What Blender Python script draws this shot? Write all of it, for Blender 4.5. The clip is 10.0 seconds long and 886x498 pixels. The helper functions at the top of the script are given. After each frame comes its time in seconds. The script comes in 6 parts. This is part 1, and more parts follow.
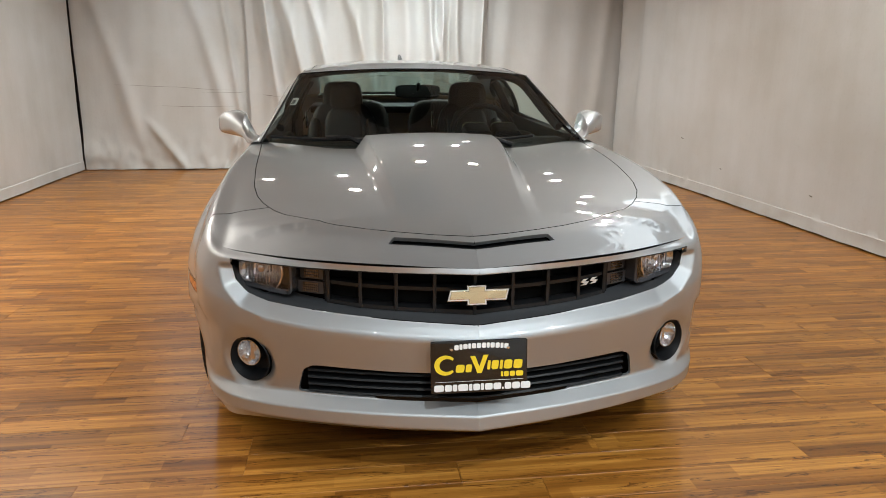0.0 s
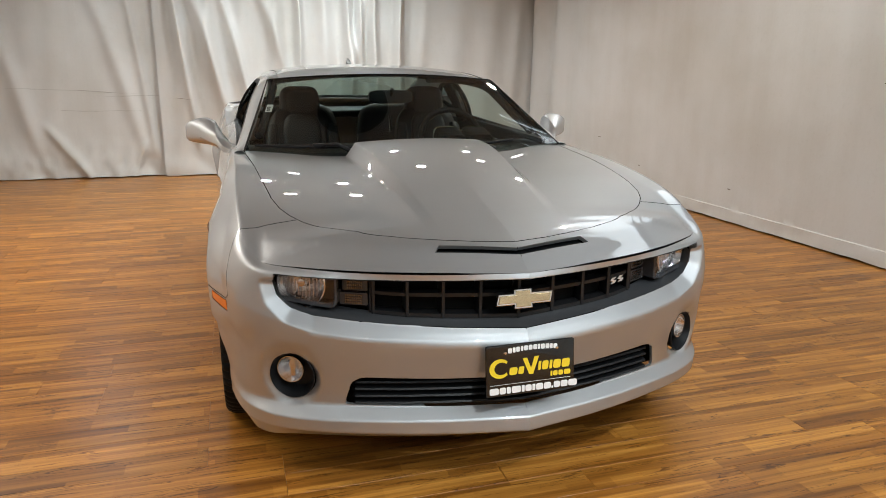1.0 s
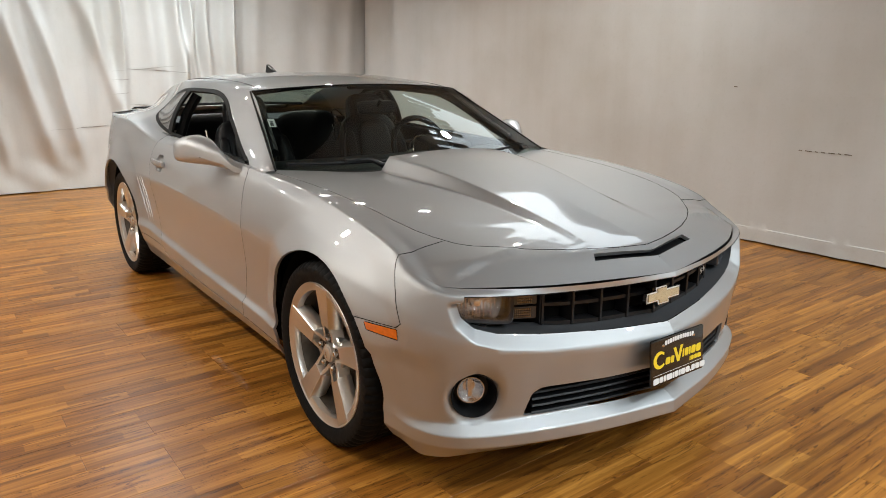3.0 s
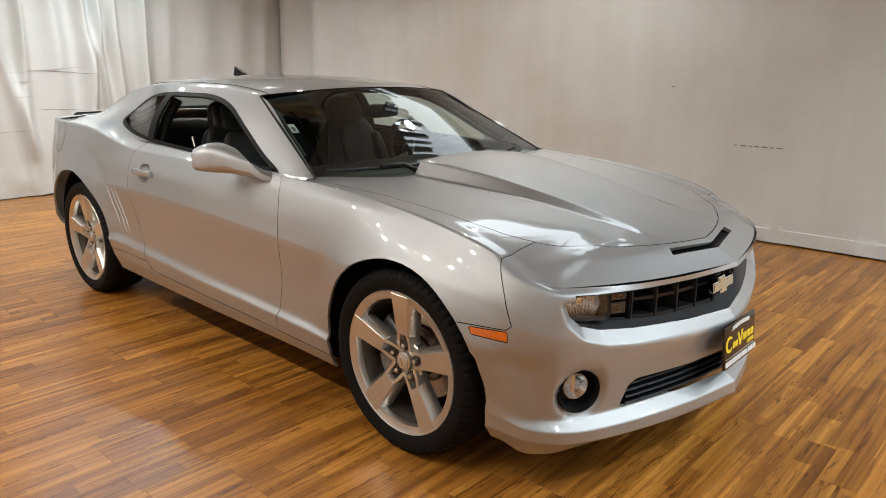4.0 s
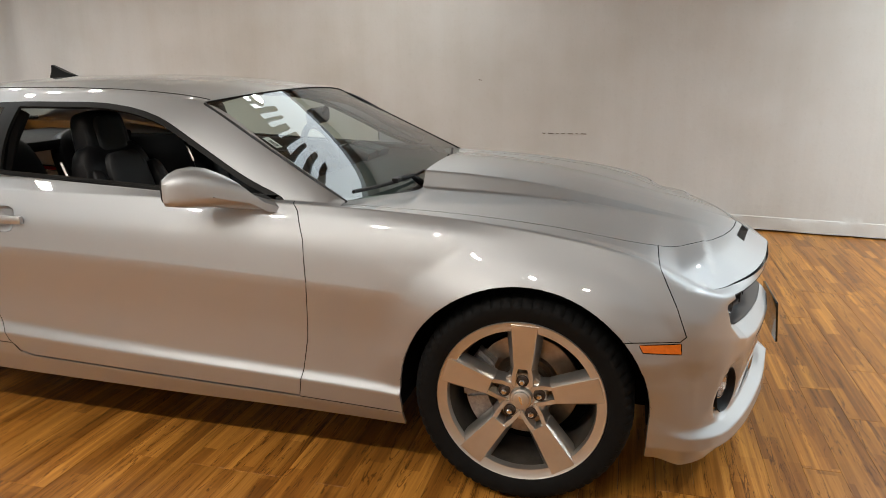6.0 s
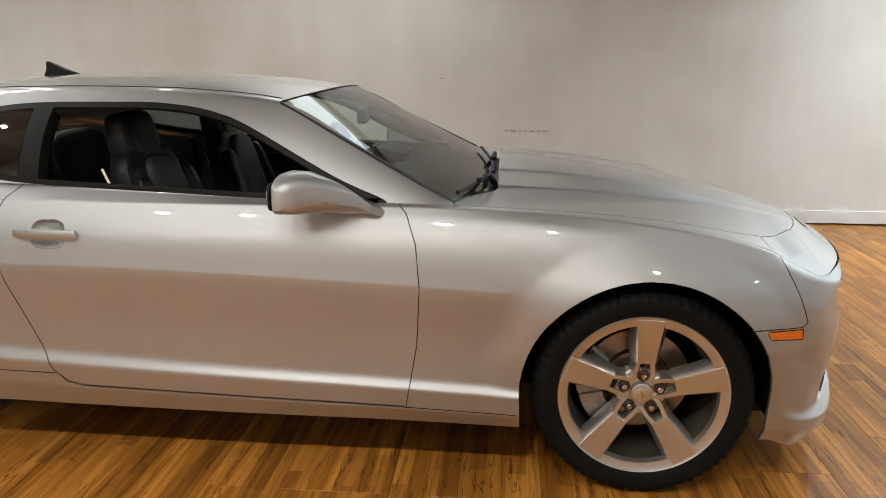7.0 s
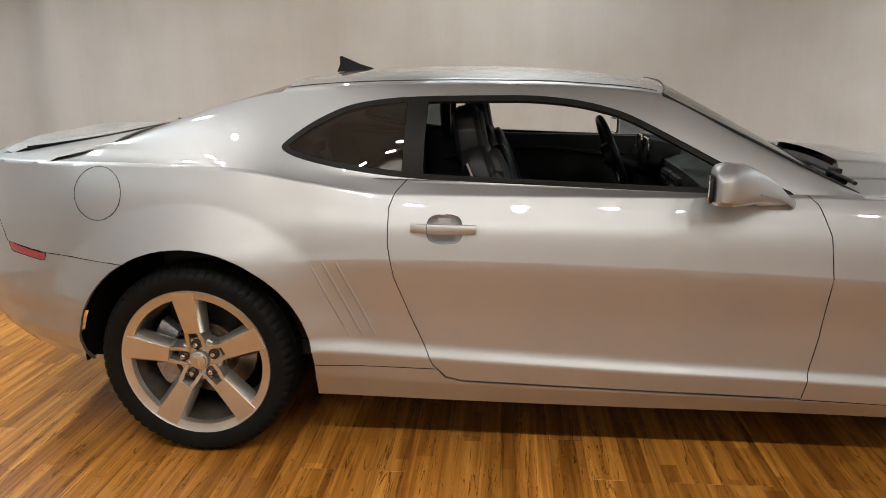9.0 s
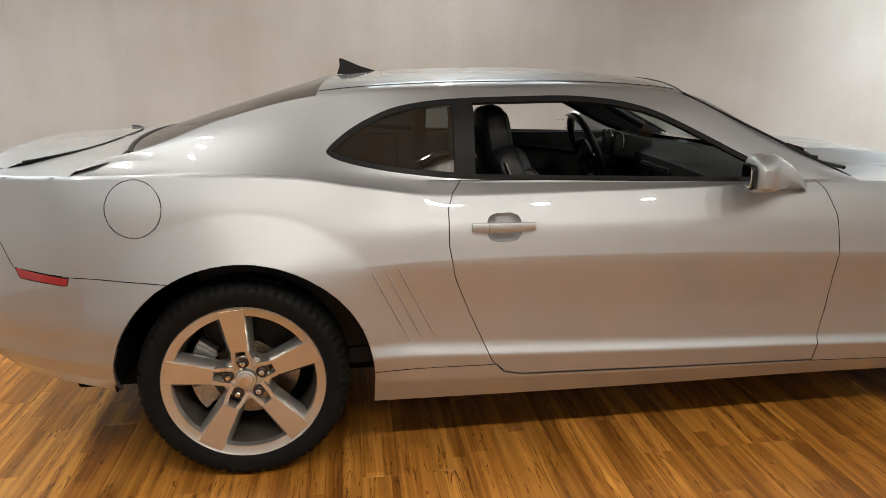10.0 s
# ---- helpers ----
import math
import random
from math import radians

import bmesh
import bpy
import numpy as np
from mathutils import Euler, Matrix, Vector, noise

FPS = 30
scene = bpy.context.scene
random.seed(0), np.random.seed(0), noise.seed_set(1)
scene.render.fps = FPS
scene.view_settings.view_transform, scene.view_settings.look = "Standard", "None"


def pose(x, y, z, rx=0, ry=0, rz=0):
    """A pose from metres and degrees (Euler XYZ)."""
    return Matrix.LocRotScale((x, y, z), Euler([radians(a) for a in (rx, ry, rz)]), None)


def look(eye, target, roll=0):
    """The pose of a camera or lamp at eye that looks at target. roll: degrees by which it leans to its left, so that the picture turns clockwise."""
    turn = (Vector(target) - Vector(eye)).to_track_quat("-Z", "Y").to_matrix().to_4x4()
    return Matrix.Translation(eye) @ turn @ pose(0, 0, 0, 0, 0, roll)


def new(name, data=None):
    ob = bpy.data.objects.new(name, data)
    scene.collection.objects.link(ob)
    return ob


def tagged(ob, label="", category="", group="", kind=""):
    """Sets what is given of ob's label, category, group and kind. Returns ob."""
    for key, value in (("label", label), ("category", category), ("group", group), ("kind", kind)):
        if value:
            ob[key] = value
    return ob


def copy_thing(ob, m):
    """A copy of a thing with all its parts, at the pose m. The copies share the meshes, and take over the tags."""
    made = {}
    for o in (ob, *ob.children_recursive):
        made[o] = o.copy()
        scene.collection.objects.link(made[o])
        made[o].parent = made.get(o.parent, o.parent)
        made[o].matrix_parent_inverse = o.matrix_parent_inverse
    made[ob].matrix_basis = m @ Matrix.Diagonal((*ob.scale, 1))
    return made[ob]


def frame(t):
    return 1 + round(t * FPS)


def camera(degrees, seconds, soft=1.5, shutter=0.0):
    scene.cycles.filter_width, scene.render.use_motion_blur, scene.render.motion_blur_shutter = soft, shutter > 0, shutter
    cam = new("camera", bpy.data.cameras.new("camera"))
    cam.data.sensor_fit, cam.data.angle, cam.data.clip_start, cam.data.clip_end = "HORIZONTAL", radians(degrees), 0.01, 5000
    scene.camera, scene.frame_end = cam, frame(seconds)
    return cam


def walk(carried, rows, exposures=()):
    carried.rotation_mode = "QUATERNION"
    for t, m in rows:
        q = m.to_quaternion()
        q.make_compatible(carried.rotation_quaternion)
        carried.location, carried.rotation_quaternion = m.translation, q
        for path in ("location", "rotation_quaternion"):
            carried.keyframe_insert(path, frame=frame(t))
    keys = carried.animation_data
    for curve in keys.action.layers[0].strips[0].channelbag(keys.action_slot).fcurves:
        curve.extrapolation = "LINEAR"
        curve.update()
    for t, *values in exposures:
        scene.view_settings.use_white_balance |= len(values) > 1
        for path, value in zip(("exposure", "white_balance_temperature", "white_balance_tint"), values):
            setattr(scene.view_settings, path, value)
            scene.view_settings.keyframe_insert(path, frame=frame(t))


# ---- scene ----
from mathutils import kdtree

cam = camera(64.7, 10.0, soft=0.9)
PATH = [
    (0, (-0.373, -2.801, 1.278), (-0.116, -0.878, 0.79), 0.4),
    (0.5, (-0.579, -2.758, 1.302), (-0.183, -0.859, 0.816), 0.3),
    (1, (-0.848, -2.726, 1.307), (-0.286, -0.87, 0.819), 0.3),
    (1.5, (-1.121, -2.657, 1.317), (-0.413, -0.851, 0.829), 0.3),
    (2, (-1.426, -2.51, 1.34), (-0.552, -0.778, 0.852), 0.4),
    (3.5, (-2.283, -1.987, 1.39), (-0.991, -0.544, 0.889), 0.2),
    (4, (-2.545, -1.727, 1.396), (-1.124, -0.412, 0.897), 0.2),
    (4.5, (-2.736, -1.438, 1.401), (-1.179, -0.287, 0.901), 0.2),
    (5, (-2.835, -1.065, 1.391), (-1.177, -0.062, 0.894), 0.3),
    (6.5, (-2.981, 0.081, 1.41), (-1.07, 0.361, 0.889), -0.4),
    (7, (-3.019, 0.447, 1.401), (-1.096, 0.629, 0.882), -0.2),
    (7.5, (-3.038, 0.779, 1.401), (-1.115, 0.941, 0.876), -0.4),
    (8, (-3.047, 1.11, 1.402), (-1.123, 1.273, 0.881), -0.4),
    (8.5, (-3.116, 1.45, 1.4), (-1.194, 1.614, 0.873), -0.4),
    (9, (-3.125, 1.759, 1.401), (-1.205, 1.935, 0.869), -0.7),
    (9.5, (-3.121, 2.088, 1.405), (-1.193, 2.147, 0.876), -0.9),
    (10, (-3.145, 2.455, 1.421), (-1.235, 2.209, 0.881), -0.9),
]
walk(cam, [(t, look(eye, target, roll)) for t, eye, target, roll in PATH])

# ---- world and large lights ----
scene.view_settings.exposure = 0.42
world = bpy.data.worlds.new("world")
world.use_nodes = True
world.node_tree.nodes["Background"].inputs[0].default_value = (0.55, 0.60, 0.68, 1)
world.node_tree.nodes["Background"].inputs[1].default_value = 0.05
scene.world = world


# ---- materials ----
def material(name, color, rough=0.5, metal=0.0, coat=0.0, spec=0.5, vary=0.0, scale=8.0, bump=0.0, bump_scale=60.0, transmission=0.0, ior=1.45, coat_rough=0.02, coat_ior=1.5):
    """A surface with colour variation at two scales and a fine relief."""
    m = bpy.data.materials.new(name)
    m.use_nodes = True
    nt = m.node_tree
    b = nt.nodes["Principled BSDF"]
    b.inputs["Base Color"].default_value = (*color, 1)
    b.inputs["Roughness"].default_value = rough
    b.inputs["Metallic"].default_value = metal
    b.inputs["Coat Weight"].default_value = coat
    b.inputs["Coat Roughness"].default_value = coat_rough
    b.inputs["Coat IOR"].default_value = coat_ior
    b.inputs["Specular IOR Level"].default_value = spec
    b.inputs["Transmission Weight"].default_value = transmission
    b.inputs["IOR"].default_value = ior
    if vary or bump:
        tc = nt.nodes.new("ShaderNodeTexCoord")
    if vary:
        n1 = nt.nodes.new("ShaderNodeTexNoise")
        n1.inputs["Scale"].default_value = scale
        n1.inputs["Detail"].default_value = 8
        n1.inputs["Roughness"].default_value = 0.65
        nt.links.new(tc.outputs["Object"], n1.inputs["Vector"])
        ramp = nt.nodes.new("ShaderNodeValToRGB")
        ramp.color_ramp.elements[0].position, ramp.color_ramp.elements[1].position = 0.3, 0.7
        ramp.color_ramp.elements[0].color = (*[c * (1 - vary) for c in color], 1)
        ramp.color_ramp.elements[1].color = (*[min(1, c * (1 + vary)) for c in color], 1)
        nt.links.new(n1.outputs["Fac"], ramp.inputs["Fac"])
        nt.links.new(ramp.outputs["Color"], b.inputs["Base Color"])
        mr = nt.nodes.new("ShaderNodeMapRange")
        mr.inputs["To Min"].default_value, mr.inputs["To Max"].default_value = rough * (1 - vary), min(1, rough * (1 + vary))
        nt.links.new(n1.outputs["Fac"], mr.inputs["Value"])
        nt.links.new(mr.outputs["Result"], b.inputs["Roughness"])
    if bump:
        n2 = nt.nodes.new("ShaderNodeTexNoise")
        n2.inputs["Scale"].default_value = bump_scale
        n2.inputs["Detail"].default_value = 6
        nt.links.new(tc.outputs["Object"], n2.inputs["Vector"])
        bp = nt.nodes.new("ShaderNodeBump")
        bp.inputs["Strength"].default_value = bump
        bp.inputs["Distance"].default_value = 0.003
        nt.links.new(n2.outputs["Fac"], bp.inputs["Height"])
        nt.links.new(bp.outputs["Normal"], b.inputs["Normal"])
    return m


def glow(name, color, strength):
    m = bpy.data.materials.new(name)
    m.use_nodes = True
    b = m.node_tree.nodes["Principled BSDF"]
    b.inputs["Base Color"].default_value = (*color, 1)
    b.inputs["Emission Color"].default_value = (*color, 1)
    b.inputs["Emission Strength"].default_value = strength
    return m


SILVER = material("silver_paint", (0.470, 0.484, 0.498), rough=0.56, metal=1.0, coat=1.0, coat_ior=1.9, coat_rough=0.006, bump=0.02, bump_scale=900)
BLACK = material("black_plastic", (0.008, 0.008, 0.009), rough=0.42, spec=0.3, vary=0.2, scale=30, bump=0.1, bump_scale=400)
GRILLE = material("satin_black_plastic", (0.012, 0.012, 0.013), rough=0.4, vary=0.15, scale=30)
DARK = material("black_liner_and_shade", (0.006, 0.006, 0.006), rough=0.9, spec=0.1, vary=0.2)
RUBBER = material("tyre_rubber", (0.006, 0.006, 0.006), rough=0.66, spec=0.16, vary=0.3, scale=25, bump=0.2, bump_scale=120)
ALLOY = material("painted_alloy", (0.66, 0.645, 0.615), rough=0.29, metal=0.9, coat=0.7, vary=0.07, scale=9)
STEEL = material("brake_steel", (0.40, 0.34, 0.28), rough=0.34, metal=1.0, vary=0.25, scale=20)
CHROME = material("chrome", (0.82, 0.81, 0.80), rough=0.08, metal=1.0)
GOLD = material("gold_emblem", (0.68, 0.54, 0.33), rough=0.25, metal=0.9, coat=0.6, vary=0.12, scale=80)
DUSTY = material("dusty_barrel", (0.10, 0.088, 0.075), rough=0.45, metal=0.7, vary=0.35, scale=14)
TRIM = material("window_rubber", (0.010, 0.010, 0.010), rough=0.55, spec=0.22, vary=0.2, scale=30)
CALIPER = material("caliper_metal", (0.40, 0.40, 0.41), rough=0.36, metal=0.8, vary=0.3, scale=60, bump=0.3, bump_scale=90)
AMBER = material("amber_lens", (0.75, 0.16, 0.01), rough=0.12, coat=1.0, vary=0.15, scale=60)
RED = material("red_lens", (0.32, 0.012, 0.015), rough=0.12, coat=1.0, vary=0.15, scale=60)
LEATHER = material("black_leather", (0.007, 0.007, 0.008), rough=0.42, spec=0.35, vary=0.25, scale=12, bump=0.35, bump_scale=260)
GREYTRIM = material("grey_perforated_leather", (0.014, 0.014, 0.015), rough=0.55, vary=0.2, scale=20, bump=0.5, bump_scale=350)
DASH = material("dash_plastic", (0.008, 0.008, 0.009), rough=0.5, spec=0.3, vary=0.2, scale=20, bump=0.3, bump_scale=300)
REFLECTOR = material("lamp_reflector", (0.82, 0.83, 0.85), rough=0.14, metal=1.0, bump=0.6, bump_scale=45)
LAMPGREY = material("dark_lamp_housing", (0.05, 0.05, 0.055), rough=0.25, coat=0.6, vary=0.15, scale=30)
SHELFGREY = material("dark_grey_paint", (0.055, 0.056, 0.060), rough=0.38, coat=0.5, vary=0.15, scale=60)
HOLESHADE = material("brown_hole_shade", (0.05, 0.034, 0.026), rough=0.4, metal=0.4, vary=0.2, scale=60)
WHITE = material("white_print", (0.80, 0.80, 0.80), rough=0.5)
YELLOW = material("yellow_print", (0.85, 0.62, 0.03), rough=0.45, vary=0.06, scale=60)
PLATE = material("gloss_black_plate", (0.008, 0.008, 0.008), rough=0.2, coat=0.5)
MIRROR = material("mirror_glass", (0.85, 0.86, 0.85), rough=0.02, metal=1.0)


def clear_glass(name, tint, mix, top=0.95):
    """A thin pane: see-through with a mirror-like sheen that grows at grazing angles."""
    m = bpy.data.materials.new(name)
    m.use_nodes = True
    nt = m.node_tree
    nt.nodes.remove(nt.nodes["Principled BSDF"])
    out = nt.nodes["Material Output"]
    tr = nt.nodes.new("ShaderNodeBsdfTransparent")
    tr.inputs["Color"].default_value = (*tint, 1)
    gl = nt.nodes.new("ShaderNodeBsdfGlossy")
    gl.inputs["Roughness"].default_value = 0.01
    fn = nt.nodes.new("ShaderNodeLayerWeight")
    fn.inputs["Blend"].default_value = 0.5
    pw = nt.nodes.new("ShaderNodeMath")
    pw.operation = "POWER"
    pw.inputs[1].default_value = 3.6
    nt.links.new(fn.outputs["Facing"], pw.inputs[0])
    fr = nt.nodes.new("ShaderNodeMapRange")
    fr.inputs["To Min"].default_value, fr.inputs["To Max"].default_value = mix, top
    nt.links.new(pw.outputs[0], fr.inputs["Value"])
    mx = nt.nodes.new("ShaderNodeMixShader")
    nt.links.new(fr.outputs[0], mx.inputs[0])
    nt.links.new(tr.outputs[0], mx.inputs[1])
    nt.links.new(gl.outputs[0], mx.inputs[2])
    nt.links.new(mx.outputs[0], out.inputs["Surface"])
    return m


GLASS = clear_glass("windscreen_glass", (0.60, 0.72, 0.67), 0.05)
REARGLASS = clear_glass("rear_glass", (0.62, 0.70, 0.67), 0.06, 0.96)
TINT = clear_glass("tinted_glass", (0.14, 0.17, 0.17), 0.19)
LENS = clear_glass("lamp_lens", (0.95, 0.95, 0.96), 0.05)


# ---- mesh helpers ----
def part(name, bm, mat, parent=None, label="", smooth=True):
    """Links a bmesh as one mesh object, under a thing or under a part."""
    me = bpy.data.meshes.new(name)
    bm.to_mesh(me)
    bm.free()
    for m in mat if isinstance(mat, (list, tuple)) else (mat,):
        me.materials.append(m)
    if smooth:
        me.polygons.foreach_set("use_smooth", [True] * len(me.polygons))
        me.set_sharp_from_angle(angle=radians(32))
    ob = new(name, me)
    ob.parent = parent
    if label:
        tagged(ob, label)
    return ob


def empty(name, label, category, group="", at=(0, 0, 0), turn=0):
    ob = new(name)
    ob.matrix_basis = pose(*at, 0, 0, turn)
    return tagged(ob, label, category, group)


def add_box(bm, x0, x1, y0, y1, z0, z1, bevel=0.0, m=None, seg=2):
    r = bmesh.ops.create_cube(bm, size=1.0)
    bmesh.ops.scale(bm, vec=(x1 - x0, y1 - y0, z1 - z0), verts=r["verts"])
    bmesh.ops.translate(bm, vec=((x0 + x1) / 2, (y0 + y1) / 2, (z0 + z1) / 2), verts=r["verts"])
    vs = r["verts"]
    if bevel:
        es = list({e for v in vs for e in v.link_edges})
        b = bmesh.ops.bevel(bm, geom=es, offset=bevel, segments=seg, affect="EDGES", profile=0.6)
        vs = list({v for f in b["faces"] for v in f.verts} | {v for v in vs if v.is_valid})
    if m is not None:
        bmesh.ops.transform(bm, matrix=m, verts=vs)
    return vs


def add_sweep(bm, path, radius, n=10, close=False, cap=True):
    """A tube along points; radius is a number or one for each point."""
    pts = [Vector(p) for p in path]
    rings = []
    for i, p in enumerate(pts):
        a = pts[i - 1] if (i or close) else p
        b = pts[(i + 1) % len(pts)] if (i < len(pts) - 1 or close) else p
        d = (b - a).normalized()
        u = d.cross(Vector((0, 0, 1)))
        u = u.normalized() if u.length > 0.05 else d.cross(Vector((1, 0, 0))).normalized()
        w = u.cross(d)
        r = radius[i] if isinstance(radius, (list, tuple)) else radius
        rings.append([bm.verts.new(p + (u * math.cos(k * math.tau / n) + w * math.sin(k * math.tau / n)) * r) for k in range(n)])
    m = len(rings)
    for i in range(m if close else m - 1):
        a, b = rings[i], rings[(i + 1) % m]
        for k in range(n):
            bm.faces.new((a[k], a[(k + 1) % n], b[(k + 1) % n], b[k]))
    if cap and not close:
        bm.faces.new(rings[0])
        bm.faces.new(rings[-1][::-1])
    return bm


def add_lathe(bm, profile, n=48, axis="x", at=(0, 0, 0), arc=math.tau):
    """Turns (r, h) pairs round an axis through at."""
    rings = []
    whole = arc > math.tau - 1e-4
    for k in range(n if whole else n + 1):
        a = k * arc / n
        ring = []
        for r, h in profile:
            c, s = r * math.cos(a), r * math.sin(a)
            p = {"x": (h, c, s), "y": (c, h, s), "z": (c, s, h)}[axis]
            ring.append(bm.verts.new((p[0] + at[0], p[1] + at[1], p[2] + at[2])))
        rings.append(ring)
    for k in range(n):
        a, b = rings[k], rings[(k + 1) % len(rings)]
        for i in range(len(profile) - 1):
            if a[i].co != b[i].co or a[i + 1].co != b[i + 1].co:
                vs = [a[i], b[i], b[i + 1], a[i + 1]]
                bm.faces.new(vs)
    bmesh.ops.remove_doubles(bm, verts=[v for r in rings for v in r], dist=1e-6)
    return bm


def add_prism(bm, outline, depth, m, bevel=0.0):
    """A flat outline (x, y) made depth thick (towards -z), then placed by m."""
    vs = [bm.verts.new((x, y, 0)) for x, y in outline]
    f = bm.faces.new(vs)
    r = bmesh.ops.extrude_face_region(bm, geom=[f])
    low = [v for v in r["geom"] if isinstance(v, bmesh.types.BMVert)]
    bmesh.ops.translate(bm, vec=(0, 0, -depth), verts=low)
    allv = vs + low
    if bevel:
        es = [e for e in f.edges] if f.is_valid else []
        top = [e for e in {e for v in vs for e in v.link_edges} if all(v in vs for v in e.verts)]
        b = bmesh.ops.bevel(bm, geom=top, offset=bevel, segments=2, affect="EDGES", profile=0.5)
        allv = list({v for v in allv if v.is_valid} | {v for q in b["faces"] for v in q.verts})
    bmesh.ops.transform(bm, matrix=m, verts=allv)
    return allv


def tidy(bm):
    bmesh.ops.recalc_face_normals(bm, faces=bm.faces)
    return bm


def curve(xs, ys):
    """A smooth curve without overshoot through points (monotone cubic), as a function of numpy arrays."""
    xs, ys = np.array(xs, float), np.array(ys, float)
    h, dl = np.diff(xs), np.diff(ys) / np.diff(xs)
    m = np.zeros(len(xs))
    m[0], m[-1] = dl[0], dl[-1]
    for i in range(1, len(xs) - 1):
        if dl[i - 1] * dl[i] > 0:
            w1, w2 = 2 * h[i] + h[i - 1], h[i] + 2 * h[i - 1]
            m[i] = (w1 + w2) / (w1 / dl[i - 1] + w2 / dl[i])

    def f(x):
        x = np.clip(np.asarray(x, float), xs[0], xs[-1])
        i = np.clip(np.searchsorted(xs, x, side="right") - 1, 0, len(xs) - 2)
        t = (x - xs[i]) / h[i]
        return (2 * t**3 - 3 * t**2 + 1) * ys[i] + (t**3 - 2 * t**2 + t) * h[i] * m[i] + (-2 * t**3 + 3 * t**2) * ys[i + 1] + (t**3 - t**2) * h[i] * m[i + 1]
    return f


def smooth01(t):
    t = np.clip(t, 0, 1)
    return t * t * (3 - 2 * t)


def inside(p, poly):
    x, y, c = p[0], p[1], False
    for (x0, y0), (x1, y1) in zip(poly, poly[1:] + poly[:1]):
        if (y0 > y) != (y1 > y) and x < (x1 - x0) * (y - y0) / (y1 - y0) + x0:
            c = not c
    return c


def inset(poly, d):
    """The outline moved inwards by d (outline given counter-clockwise or clockwise)."""
    area = sum(a[0] * b[1] - b[0] * a[1] for a, b in zip(poly, poly[1:] + poly[:1]))
    sg = 1 if area > 0 else -1
    out = []
    for i in range(len(poly)):
        a, b, c = Vector(poly[i - 1]), Vector(poly[i]), Vector(poly[(i + 1) % len(poly)])
        n1 = Vector((-(b - a).y, (b - a).x)).normalized() * sg
        n2 = Vector((-(c - b).y, (c - b).x)).normalized() * sg
        k = (n1 + n2)
        k = k / max(0.35, k.length_squared / 2) if k.length > 1e-6 else n1
        out.append(tuple(b + k * d))
    return out


def rounded(poly, r, n=4):
    """The outline with its corners rounded by about r."""
    out = []
    for i in range(len(poly)):
        a, b, c = Vector(poly[i - 1]), Vector(poly[i]), Vector(poly[(i + 1) % len(poly)])
        p = b + (a - b).normalized() * min(r, (a - b).length * 0.45)
        q = b + (c - b).normalized() * min(r, (c - b).length * 0.45)
        for k in range(n + 1):
            t = k / n
            out.append(tuple(p * (1 - t) ** 2 + b * 2 * t * (1 - t) + q * t * t))
    return out


# ---- the car body: outer skins, cut into panels ----
# w is the distance from the car's middle plane, y runs to the rear from the front axle, z up.
OUT = [(0, -0.876), (0.25, -0.828), (0.50, -0.756), (0.68, -0.685), (0.795, -0.621), (0.868, -0.535), (0.906, -0.43), (0.929, -0.25), (0.933, 0.0), (0.931, 0.25),
       (0.925, 0.42), (0.922, 0.76), (0.928, 1.4), (0.928, 2.13), (0.933, 2.42), (0.950, 2.65), (0.955, 2.85), (0.943, 3.1), (0.895, 3.37), (0.83, 3.55), (0.70, 3.74), (0.4, 3.86), (0, 3.90)]
sk = [0.0]
for a, b in zip(OUT, OUT[1:]):
    sk.append(sk[-1] + math.dist(a, b))
out_w, out_y = curve(sk, [p[0] for p in OUT]), curve(sk, [p[1] for p in OUT])


def at_knots(ks, vs):
    return curve([sk[k] for k in ks], vs)


